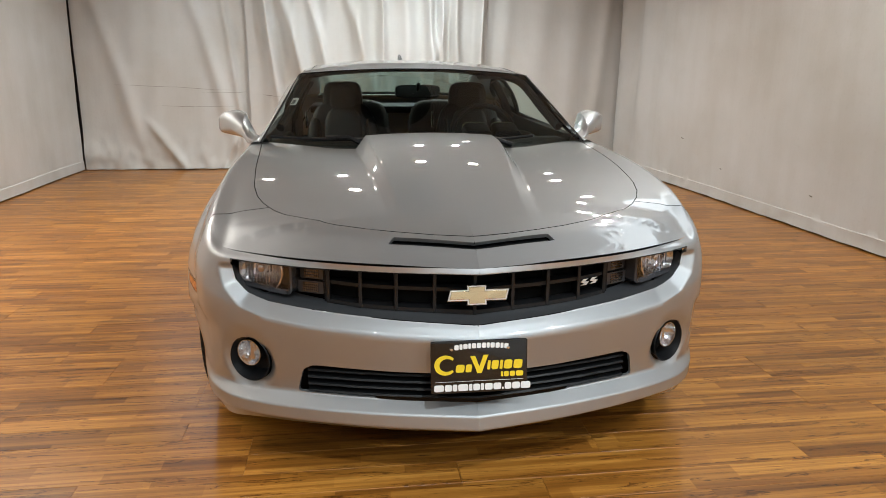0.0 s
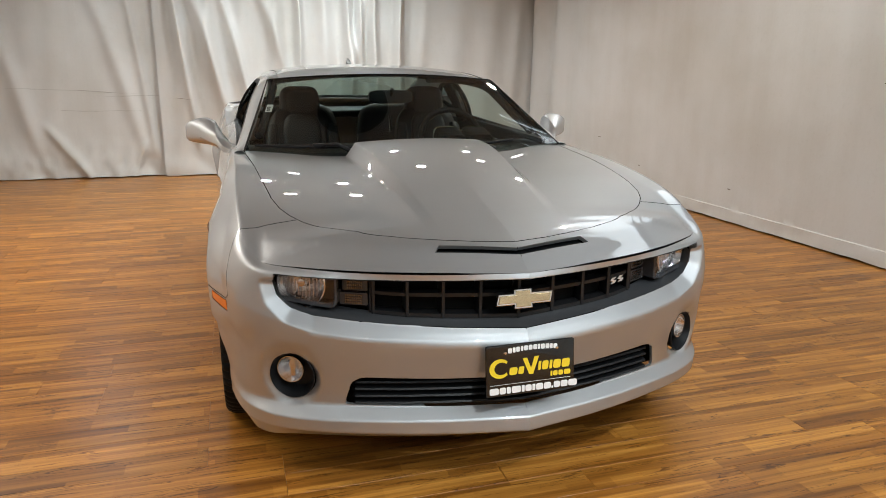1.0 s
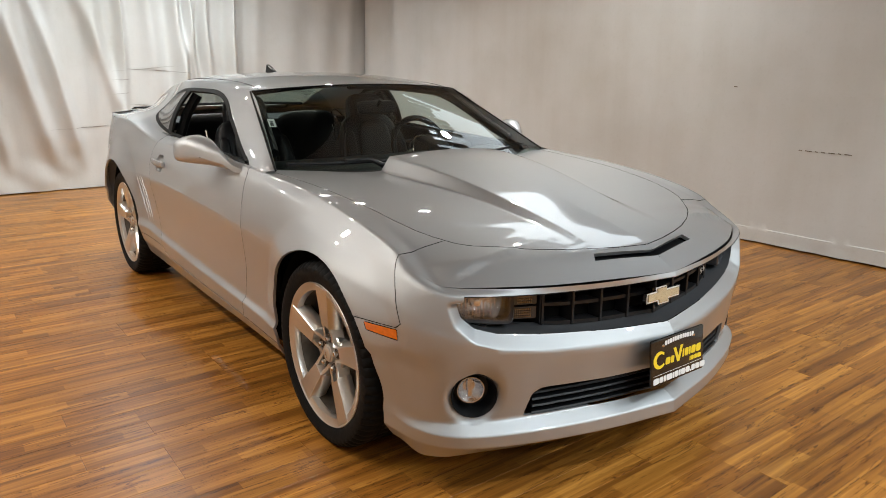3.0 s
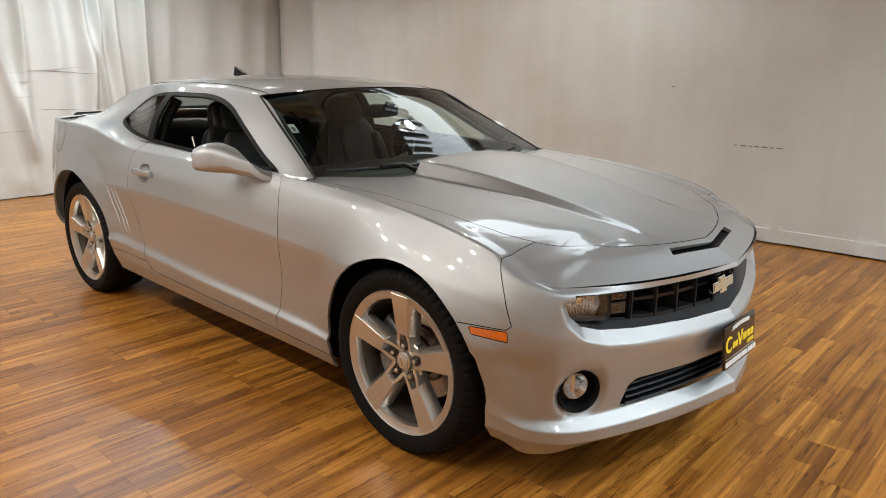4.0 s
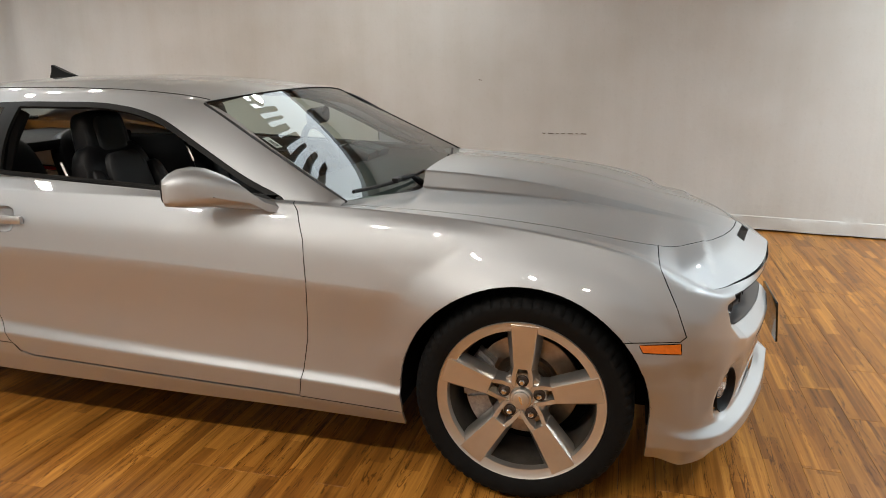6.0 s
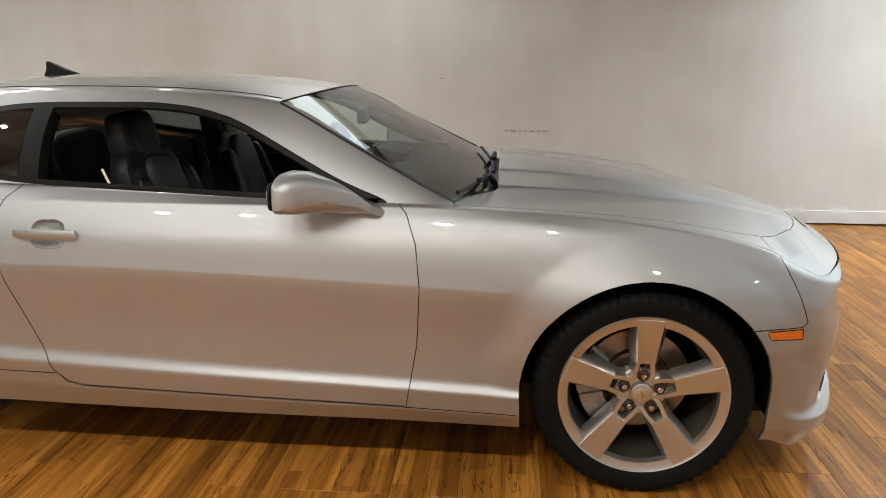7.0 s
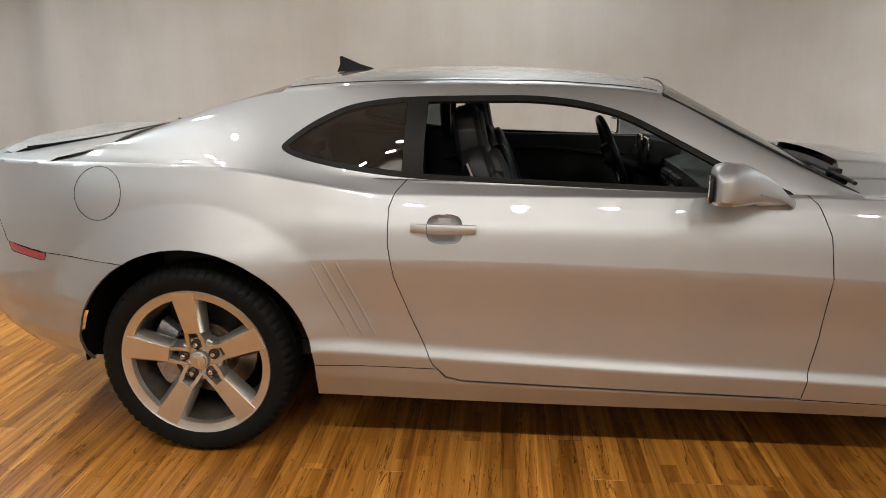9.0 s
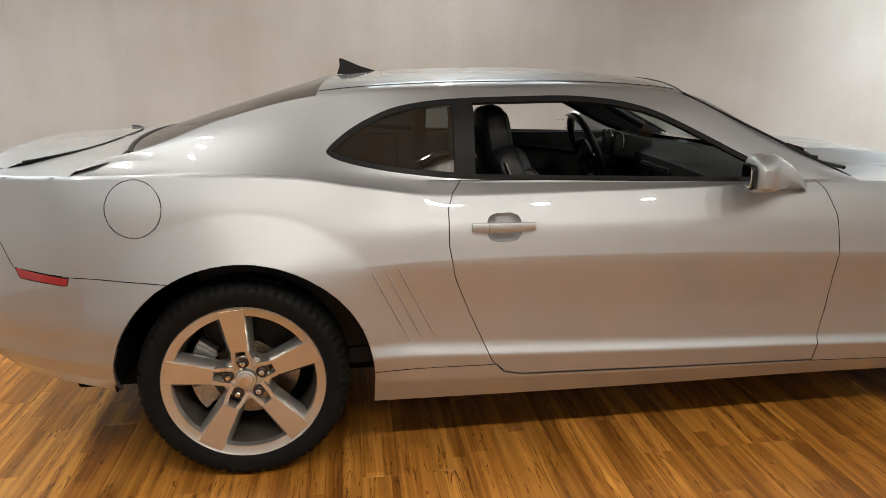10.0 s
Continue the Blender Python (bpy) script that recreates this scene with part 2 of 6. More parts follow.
# heights and outward offsets of the feature lines, each along the whole outline
LINES = [
    (at_knots((0, 3, 5, 6, 8, 10, 14, 16, 18, 22), (0.192, 0.178, 0.155, 0.188, 0.20, 0.212, 0.24, 0.29, 0.345, 0.47)), at_knots((0, 4, 5, 6, 10, 14, 18, 22), (-0.020, -0.042, -0.050, -0.05, -0.035, -0.04, -0.06, -0.05))),
    (at_knots((0, 3, 5, 6, 8, 10, 14, 16, 18, 22), (0.212, 0.210, 0.222, 0.24, 0.25, 0.265, 0.33, 0.36, 0.40, 0.52)), at_knots((0, 3, 4, 5, 6, 10, 14, 18, 22), (0.011, 0.0, -0.008, -0.014, -0.016, -0.006, -0.008, -0.02, -0.02))),
    (at_knots((0, 3, 5, 6, 8, 10, 13, 14, 18, 22), (0.256, 0.250, 0.264, 0.29, 0.32, 0.338, 0.408, 0.425, 0.46, 0.56)), at_knots((0, 3, 4, 5, 6, 10, 14, 18, 22), (0.006, 0.0, -0.006, -0.012, -0.014, 0.002, 0.000, 0.0, 0.0))),
    (at_knots((0, 3, 5, 6, 8, 10, 13, 14, 18, 22), (0.285, 0.285, 0.295, 0.33, 0.36, 0.374, 0.462, 0.480, 0.51, 0.60)), at_knots((0, 4, 5, 6, 10, 14, 18, 22), (-0.045, -0.032, -0.024, -0.016, -0.016, -0.016, 0.0, 0.0))),
    (at_knots((0, 3, 5, 6, 8, 10, 13, 14, 18, 22), (0.39, 0.40, 0.43, 0.46, 0.48, 0.50, 0.55, 0.56, 0.58, 0.64)), at_knots((0, 4, 6, 8, 10, 14, 16, 18, 22), (-0.032, -0.012, 0.0, -0.004, -0.018, -0.016, 0.0, 0.006, 0.005))),
    (at_knots((0, 2, 3, 4, 5, 6, 8, 10, 13, 18, 22), (0.508, 0.522, 0.542, 0.565, 0.58, 0.60, 0.655, 0.690, 0.752, 0.70, 0.70)), at_knots((0, 4, 6, 10, 14, 18, 22), (-0.010, -0.002, 0.0, 0.0, 0.0, 0.0, 0.0))),
    (at_knots((0, 2, 3, 4, 5, 6, 8, 10, 13, 18, 22), (0.531, 0.558, 0.583, 0.613, 0.64, 0.67, 0.745, 0.80, 0.850, 0.81, 0.82)), at_knots((0, 4, 5, 6, 8, 10, 14, 18, 22), (-0.004, -0.006, -0.005, -0.006, -0.014, -0.016, -0.017, -0.010, -0.02))),
    (at_knots((0, 2, 3, 4, 5, 6, 8, 10, 13, 18, 22), (0.699, 0.704, 0.710, 0.715, 0.735, 0.76, 0.85, 0.90, 0.925, 0.96, 0.98)), at_knots((0, 4, 5, 6, 7, 8, 10, 13, 18, 22), (-0.030, -0.018, -0.030, -0.04, -0.05, -0.055, -0.052, -0.047, -0.036, -0.05))),
]
# the crest: brow edge, fender crest, shoulder, tail edge
CREST = [(0, -0.838, 0.716), (0.25, -0.802, 0.719), (0.50, -0.731, 0.724), (0.68, -0.637, 0.729), (0.778, -0.562, 0.735), (0.822, -0.46, 0.778), (0.838, -0.37, 0.825), (0.842, -0.24, 0.862), (0.840, 0.0, 0.902), (0.835, 0.25, 0.928),
         (0.835, 0.42, 0.938), (0.842, 0.76, 0.951), (0.858, 1.4, 0.953), (0.862, 2.13, 0.958), (0.868, 2.42, 1.000), (0.872, 2.65, 1.044), (0.868, 2.85, 1.058), (0.858, 3.1, 1.064), (0.83, 3.37, 1.064), (0.785, 3.52, 1.062), (0.66, 3.70, 1.058), (0.38, 3.80, 1.07), (0, 3.83, 1.08)]
crest_w, crest_y, crest_z = (curve(sk, [p[i] for p in CREST]) for i in range(3))
WHEELS = ((0.0, 0.352, 0.398, 0.035), (2.838, 0.364, 0.425, 0.03))


def flare(y, z):
    """The blister over each wheel."""
    b = 0
    for cy, cz, r, lip in WHEELS:
        d = np.hypot(y - cy, z - cz) - r
        reach = 0.125 if cy < 1 else 0.150
        b = b + 0.029 * np.clip(1 - d / reach, 0, 1) ** 1.15 * smooth01((z - 0.26) / 0.25)
    return b


def grid_bmesh(P):
    bm = bmesh.new()
    n, m = len(P), len(P[0])
    vs = [[bm.verts.new(P[i][j]) for j in range(m)] for i in range(n)]
    for i in range(n - 1):
        for j in range(m - 1):
            q = [vs[i][j], vs[i + 1][j], vs[i + 1][j + 1], vs[i][j + 1]]
            bm.faces.new(q)
    bmesh.ops.remove_doubles(bm, verts=bm.verts, dist=1e-5)
    bm.normal_update()
    c = Vector((0, 1.4, 0.6))
    if sum(f.normal.dot(f.calc_center_median() - c) * f.calc_area() for f in bm.faces) < 0:
        bmesh.ops.reverse_faces(bm, faces=bm.faces)
    return bm


GRILLE_HOLE = [(-0.2, 0.535), (0.0, 0.535), (0.25, 0.546), (0.50, 0.563), (0.64, 0.580), (0.705, 0.602), (0.742, 0.640), (0.752, 0.685), (0.750, 0.714), (0.68, 0.710), (0.50, 0.704), (0.25, 0.700), (0.0, 0.698), (-0.2, 0.698)]


def edge_distance(p, poly):
    best = 9.0
    for a, b in zip(poly, poly[1:] + poly[:1]):
        dx, dy = b[0] - a[0], b[1] - a[1]
        t = max(0.0, min(1.0, ((p[0] - a[0]) * dx + (p[1] - a[1]) * dy) / (dx * dx + dy * dy)))
        best = min(best, math.hypot(p[0] - a[0] - t * dx, p[1] - a[1] - t * dy))
    return best


def shell_grid():
    ss = np.concatenate([np.linspace(0, sk[6], 140, endpoint=False), np.linspace(sk[6], sk[18], 190, endpoint=False), np.linspace(sk[18], sk[22], 50)])
    w0, y0 = out_w(ss), out_y(ss)
    e = 0.004
    tw, ty = out_w(ss + e) - out_w(ss - e), out_y(ss + e) - out_y(ss - e)
    ln = np.hypot(tw, ty)
    nw, ny = -ty / ln, tw / ln
    flip = np.where(nw * w0 + ny * (y0 - 1.5) < 0, -1, 1)
    nw, ny = nw * flip, ny * flip
    rows = 32 + 6 + 32 + 9
    P = []
    for i, s in enumerate(ss):
        zs = [float(l[0](s)) for l in LINES] + [float(crest_z(s))]
        ds = [float(l[1](s)) for l in LINES]
        ws = [w0[i] + nw[i] * d for d in ds] + [float(crest_w(s))]
        ys = [y0[i] + ny[i] * d for d in ds] + [float(crest_y(s))]
        k = np.arange(9)
        t = np.concatenate([np.linspace(0, 4, 33)[:-1], np.linspace(4, 5, 7)[:-1], np.linspace(5, 7, 33)[:-1], np.linspace(7, 8, 9)])
        # crisp edges at the sill and chin lines, smooth above them
        front = float(smooth01((sk[6] - s) / 0.30))
        flank = float(smooth01((y0[i] - 0.34) / 0.2) * smooth01((2.62 - y0[i]) / 0.25)) if sk[8] < s < sk[17] else 0.0

        def profile(v):
            low, hi, soft = np.interp(t, k, v), curve(k[2:], v[2:])(np.maximum(t, 2)), curve(k[3:], v[3:])(np.maximum(t, 3))
            crisp = np.where(t < 3, low, soft)
            split = np.where(t < 5, curve(k[2:6], v[2:6])(np.clip(t, 2, 5)), curve(k[5:], v[5:])(np.maximum(t, 5)))
            hi = flank * split + (1 - flank) * hi
            return np.where(t < 2, low, front * crisp + (1 - front) * hi)
        cz, cw, cy = profile(zs), profile(ws), profile(ys)
        if i == 0:
            cw = cw * 0
        cw = cw + flare(cy, cz) * smooth01((crest_z(s) - cz) / 0.10) * (1 if 6 <= np.searchsorted(sk, s) <= 18 else smooth01((y0[i] + 0.55) / 0.15) if y0[i] < 0 else smooth01((3.6 - y0[i]) / 0.2))
        if s < sk[6]:
            for j in range(rows):
                if cz[j] < 0.7165:
                    d = edge_distance((cw[j], cz[j]), GRILLE_HOLE)
                    if inside((cw[j], cz[j]), GRILLE_HOLE):
                        d = 0.0
                    push = 0.044 * max(0.0, 1 - d / 0.042) * float(smooth01((0.700 - cz[j]) / 0.02))
                    cy[j] += push
                    cw[j] -= push * 0.15 * smooth01((cw[j] - 0.5) / 0.2)
                # bevelled dish round the fog lamp
                if cw[j] > 0.5 and cz[j] < 0.52:
                    d = math.hypot(cw[j] * 0.88 + cy[j] * 0.475 - 0.3223, cz[j] - 0.380) - 0.075
                    push = 0.020 * max(0.0, min(1.0, 1 - d / 0.026))
                    cy[j] += push * 0.88
                    cw[j] -= push * 0.475
        tuck = 0.013 * smooth01((0.512 - cz) / 0.014) * smooth01((cz - 0.30) / 0.12) * float(smooth01((s - sk[4]) / 0.10) * smooth01((sk[7] - s) / 0.12))
        cw, cy = cw - nw[i] * tuck, cy - ny[i] * tuck
        P.append([(max(0.0, float(a)), float(b), float(c)) for a, b, c in zip(cw, cy, cz)])
    return P


_s = np.linspace(0, sk[13], 900)
_w, _y, _z = crest_w(_s), crest_y(_s), crest_z(_s)
_k = int(np.searchsorted(_s, sk[4]))


def brow_y(w):
    return np.interp(w, _w[:_k + 1], _y[:_k + 1])


def brow_z(w):
    return np.interp(w, _w[:_k + 1], _z[:_k + 1])


def side_w(y):
    return np.interp(y, _y[_k:], _w[_k:])


def side_z(y):
    return np.interp(y, _y[_k:], _z[_k:])



hood_mid = curve((-0.838, -0.80, -0.75, -0.715, -0.6, -0.4, -0.11, 0.2, 0.5, 0.9), (0.713, 0.734, 0.766, 0.787, 0.820, 0.856, 0.896, 0.920, 0.934, 0.95))


BULGE_EDGE = 0.045


def bulge_half(y):
    return 0.255 + 0.090 * float(smooth01((y + 0.65) / 1.15))


def hood_z(w, y):
    shift = (float(brow_y(min(w, 0.778))) + 0.838) * float(smooth01((0.25 - y) / 0.85))
    z = float(hood_mid(y - shift))
    if y > -0.562:
        edge = side_w(y)
        sh = (float(brow_y(0.778)) + 0.838) * float(smooth01((0.25 - y) / 0.85))
        z += (float(side_z(y)) - float(hood_mid(y - sh))) * (min(1, w / float(edge))) ** 3
    q = y - float(brow_y(min(w, 0.778)))
    z += (float(brow_z(min(w, 0.778))) - 0.713) * float(smooth01(1 - q / 0.16)) * (1 if y < -0.562 else 1 - (min(1, w / float(side_w(y)))) ** 3)
    # the raised middle of the hood, which grows towards the windscreen
    grow = 0.04 * float(smooth01((y + 0.72) / 0.2)) + 0.96 * float(smooth01((y + 0.62) / 1.05))
    half = bulge_half(y)
    z += 0.058 * grow * min(1.0, max(0.0, (half - w) / BULGE_EDGE)) + 0.016 * grow * max(0, 1 - (w / half) ** 2)
    return z


def hood_end(w):
    return 0.485 + 0.22 * float(smooth01((w - 0.33) / 0.42))


def hood_grid():
    P = []
    # columns run along the two edges of the raised middle, so that these stay crisp
    for t in np.concatenate([np.linspace(0, 1, 30, endpoint=False), np.linspace(1, 2, 7, endpoint=False), np.linspace(2, 3, 47)]):
        col = []
        for j in range(90):
            v = j / 89
            w = float(np.interp(t, (0, 1, 2, 3), (0, 0.25, 0.295, 0.778)))
            y0 = float(brow_y(w))
            y = y0 + (hood_end(w) - y0) * v
            half = bulge_half(y)
            ww = float(np.interp(t, (0, 1, 2, 3), (0, half - BULGE_EDGE, half, float(side_w(y)) if y > -0.562 else 0.778)))
            col.append((ww, y, hood_z(ww, y)))
        P.append(col)
    return P


# greenhouse: belt, roof rail and middle lines
BELT = [(0.62, 0.825, 0.955), (1.03, 0.820, 0.960), (1.6, 0.812, 0.980), (2.08, 0.806, 0.999), (2.35, 0.800, 1.024), (2.65, 0.785, 1.062), (2.9, 0.750, 1.080), (3.2, 0.69, 1.088), (3.34, 0.66, 1.088)]
RAIL = [(0.62, 0.785, 0.957), (0.925, 0.700, 1.114), (1.23, 0.632, 1.266), (1.4, 0.622, 1.288), (1.7, 0.616, 1.302), (2.05, 0.616, 1.305), (2.35, 0.608, 1.299), (2.57, 0.585, 1.282), (2.9, 0.585, 1.208), (3.2, 0.605, 1.108), (3.34, 0.62, 1.085)]
belt_w, belt_z = curve([p[0] for p in BELT], [p[1] for p in BELT]), curve([p[0] for p in BELT], [p[2] for p in BELT])
rail_w, rail_z = curve([p[0] for p in RAIL], [p[1] for p in RAIL]), curve([p[0] for p in RAIL], [p[2] for p in RAIL])
bow = curve((0.62, 1.0, 1.5, 2.0, 2.5, 2.9, 3.34), (0.0, 0.012, 0.036, 0.036, -0.012, -0.03, -0.01))


def green_grid():
    P = []
    for y in np.linspace(0.622, 3.338, 150):
        col = []
        b0, b1 = (float(belt_w(y)), float(belt_z(y))), (float(rail_w(y)), float(rail_z(y)))
        for t in np.linspace(0, 1, 30):
            col.append((b0[0] + (b1[0] - b0[0]) * t + float(bow(y)) * 4 * t * (1 - t), y, b0[1] + (b1[1] - b0[1]) * t + 0.35 * max(0, float(bow(y))) * t * (1 - t) * 4))
        P.append(col)
    return P


def shoulder_grid():
    """From the crest up to the belt, along doors and quarters."""
    P = []
    for y in np.linspace(0.622, 3.338, 140):
        s = np.interp(y, out_y(np.linspace(sk[8], sk[20], 600)), np.linspace(sk[8], sk[20], 600))
        cy = crest_y(np.linspace(sk[8], sk[21], 900))
        s = float(np.interp(y, cy, np.linspace(sk[8], sk[21], 900)))
        a, b = (float(crest_w(s)), float(crest_z(s))), (float(belt_w(y)), float(belt_z(y)))
        dip = -0.010 * float(smooth01((y - 2.1) / 0.4))
        P.append([(a[0] + (b[0] - a[0]) * t, y, a[1] + (b[1] - a[1]) * t + dip * 4 * t * (1 - t)) for t in np.linspace(0, 1, 7)])
    return P


screen_low_y, screen_low_z = (lambda w: 0.50 + 0.12 * (w / 0.785) ** 2), (lambda w: 0.925 + 0.032 * (w / 0.785) ** 2)
head_y, head_z = (lambda w: 1.15 + 0.08 * (w / 0.632) ** 2), (lambda w: 1.298 - 0.030 * (w / 0.632) ** 2)
back_y, back_z = (lambda w: 2.53 + 0.04 * (w / 0.58) ** 2), (lambda w: 1.335 - 0.067 * (w / 0.58) ** 2)
base_y, base_z = (lambda w: 3.30 - 0.08 * (w / 0.6) ** 2), (lambda w: 1.112 - 0.012 * (w / 0.6) ** 2)
roof_mid = curve((1.15, 1.3, 1.6, 1.9, 2.2, 2.53), (1.298, 1.320, 1.350, 1.360, 1.357, 1.335))


def screen_grid():
    P = []
    for t in np.linspace(0, 1, 30):
        col = []
        for v in np.linspace(0, 1, 30):
            wl, wh = 0.785 * t, 0.632 * t
            w = wl + (wh - wl) * v
            y = screen_low_y(wl) + (head_y(wh) - screen_low_y(wl)) * v
            z = screen_low_z(wl) + (head_z(wh) - screen_low_z(wl)) * v + 0.007 * 4 * v * (1 - v) * (1 - t**4)
            col.append((w, y, z))
        P.append(col)
    return P


def roof_grid():
    P = []
    for t in np.linspace(0, 1, 30):
        col = []
        for v in np.linspace(0, 1, 44):
            y = head_y(0.632 * t) + (back_y(0.58 * t) - head_y(0.632 * t)) * v
            ym = 1.15 + 1.38 * v
            w = float(rail_w(y)) * t
            zm, ze = float(roof_mid(ym)), float(rail_z(y))
            col.append((w, y, zm + (ze - zm) * (0.55 * t**2 + 0.45 * t**6)))
        P.append(col)
    return P


def rear_glass_grid():
    P = []
    for t in np.linspace(0, 1, 26):
        col = []
        for v in np.linspace(0, 1, 26):
            y = back_y(0.58 * t) + (base_y(0.6 * t) - back_y(0.58 * t)) * v
            w = float(rail_w(y)) * t
            z = back_z(0.58 * t) + (base_z(0.6 * t) - back_z(0.58 * t)) * v + 0.004 * 4 * v * (1 - v) * (1 - t * t)
            if t == 1:
                z = float(rail_z(y))
            col.append((w, y, z))
        P.append(col)
    return P


def deck_grid():
    """The boot lid between the shoulders, up to the tail edge."""
    P = []
    for t in np.linspace(0, 1, 28):
        col = []
        for v in np.linspace(0, 1, 24):
            s = sk[22] + (sk[18] - sk[22]) * t
            w1, y1, z1 = float(crest_w(s)), float(crest_y(s)), float(crest_z(s))
            w0 = 0.66 * t
            y0, z0 = 3.30 - 0.06 * t * t, 1.098 - 0.006 * t
            col.append((w0 + (w1 - w0) * v, y0 + (y1 - y0) * v, z0 + (z1 - z0) * v + 0.012 * 4 * v * (1 - v) * (1 - t**4)))
        P.append(col)
    return P


def deck_side_grid():
    """Fills between belt end and crest beside the boot lid."""
    P = []
    for t in np.linspace(0, 1, 12):
        col = []
        for v in np.linspace(0, 1, 8):
            y = 3.338 + 0.02 * t
            s0 = float(np.interp(3.338, crest_y(np.linspace(sk[8], sk[21], 900)), np.linspace(sk[8], sk[21], 900)))
            s = s0 + (sk[18] - s0) * t
            a = (0.66, 3.24 + 0.098 * (1 - t), 1.090 + 0.002 * t)
            col.append((a[0] + (float(crest_w(s)) - a[0]) * v, a[1] + (float(crest_y(s)) - a[1]) * v, a[2] + (float(crest_z(s)) - a[2]) * v))
        P.append(col)
    return P


SIDE = (Vector((0, 1, 0)), Vector((0, 0, 1)))
TOP = (Vector((1, 0, 0)), Vector((0, 1, 0)))
FRONT = (Vector((1, 0, 0)), Vector((0, 0, 1)))


def cut(bm, poly, frame2, ok=lambda c: True):
    """Scores the skin along an outline seen along a direction."""
    e1, e2 = frame2
    for a, b in zip(poly, poly[1:] + poly[:1]):
        lo = (min(a[0], b[0]) - 1e-4, min(a[1], b[1]) - 1e-4)
        hi = (max(a[0], b[0]) + 1e-4, max(a[1], b[1]) + 1e-4)
        d = (b[0] - a[0], b[1] - a[1])
        if math.hypot(*d) < 1e-6:
            continue
        faces = []
        for f in bm.faces:
            q = f.verts[0].co
            u0, v0 = q.dot(e1), q.dot(e2)
            if u0 < lo[0] - 0.13 or u0 > hi[0] + 0.13 or v0 < lo[1] - 0.13 or v0 > hi[1] + 0.13:
                continue
            us = [v.co.dot(e1) for v in f.verts]
            if max(us) < lo[0] or min(us) > hi[0]:
                continue
            vs = [v.co.dot(e2) for v in f.verts]
            if max(vs) < lo[1] or min(vs) > hi[1] or not ok(f.verts[0].co):
                continue
            faces.append(f)
        if not faces:
            continue
        geom = faces + list({e for f in faces for e in f.edges}) + list({v for f in faces for v in f.verts})
        bmesh.ops.bisect_plane(bm, geom=geom, dist=2e-4, plane_co=e1 * a[0] + e2 * a[1], plane_no=(e2 * d[0] - e1 * d[1]).normalized())


def circle(cy, cz, r, n=56, squash=1.0):
    return [(cy + r * squash * math.cos(i * math.tau / n), cz + r * math.sin(i * math.tau / n)) for i in range(n)]


PANELS = {}


BOUND = []
NOT_PAINT = {"window_trim", "quarter_window", "windshield", "rear_window", "marker_lamp", "rear_marker"}


def round_edges():
    """Where two painted skins meet, both take the mean of their normals: a soft rolled edge."""
    tree = kdtree.KDTree(len(BOUND))
    for i, b in enumerate(BOUND):
        tree.insert(b[0], i)
    tree.balance()
    store = PANELS["_verts"]
    fresh = {}
    for co, n, own, index, names in BOUND:
        if co.y < -0.5:
            continue
        for _, j, _ in tree.find_range(co, 0.015):
            other = BOUND[j]
            if other[2] != own and n.dot(other[1]) > 0.0:
                for name in names:
                    if name and name not in NOT_PAINT:
                        fresh[(name, own, index)] = (n + other[1]).normalized()
                break
    for key, n in fresh.items():
        store[key] = (store[key][0], n)


def sort_panels(bm, name_of, gap=0.0016, depth=0.011):
    """Files each face of a skin under its panel; edges between panels get a gap and a folded flange."""
    bm.normal_update()
    bm.verts.index_update()
    tag = {f: name_of(f.calc_center_median()) for f in bm.faces}
    for f, name in tag.items():
        if not name:
            continue
        PANELS.setdefault(name, []).append(("face", [(id(bm), v.index) for v in f.verts], None))
    store = PANELS.setdefault("_verts", {})
    for v in bm.verts:
        names = {tag[f] for f in v.link_faces}
        if v.is_boundary and not names <= NOT_PAINT:
            BOUND.append((v.co.copy(), v.normal.copy(), id(bm), v.index, names))
        for name in names:
            if not name:
                continue
            co, n = v.co.copy(), v.normal.copy()
            if len(names) > 1 and gap:
                own = [f for f in v.link_faces if tag[f] == name]
                d = sum(((f.calc_center_median() - co).normalized() for f in own), Vector())
                d -= n * d.dot(n)
                if d.length > 1e-6:
                    co += d.normalized() * gap
            store[(name, id(bm), v.index)] = (co, n)
    for e in bm.edges:
        if len(e.link_faces) == 2:
            a, b = tag[e.link_faces[0]], tag[e.link_faces[1]]
            if a != b:
                for name, f in ((a, e.link_faces[0]), (b, e.link_faces[1])):
                    if name:
                        vs = [v for v in f.verts if v in e.verts]
                        i, j = f.verts[:].index(vs[0]), f.verts[:].index(vs[1])
                        if (i + 1) % len(f.verts) != j:
                            vs.reverse()
                        PANELS[name].append(("seam" if a and b else "rim", [(id(bm), vs[1].index), (id(bm), vs[0].index)], depth))
    bms.append(bm)


bms = []


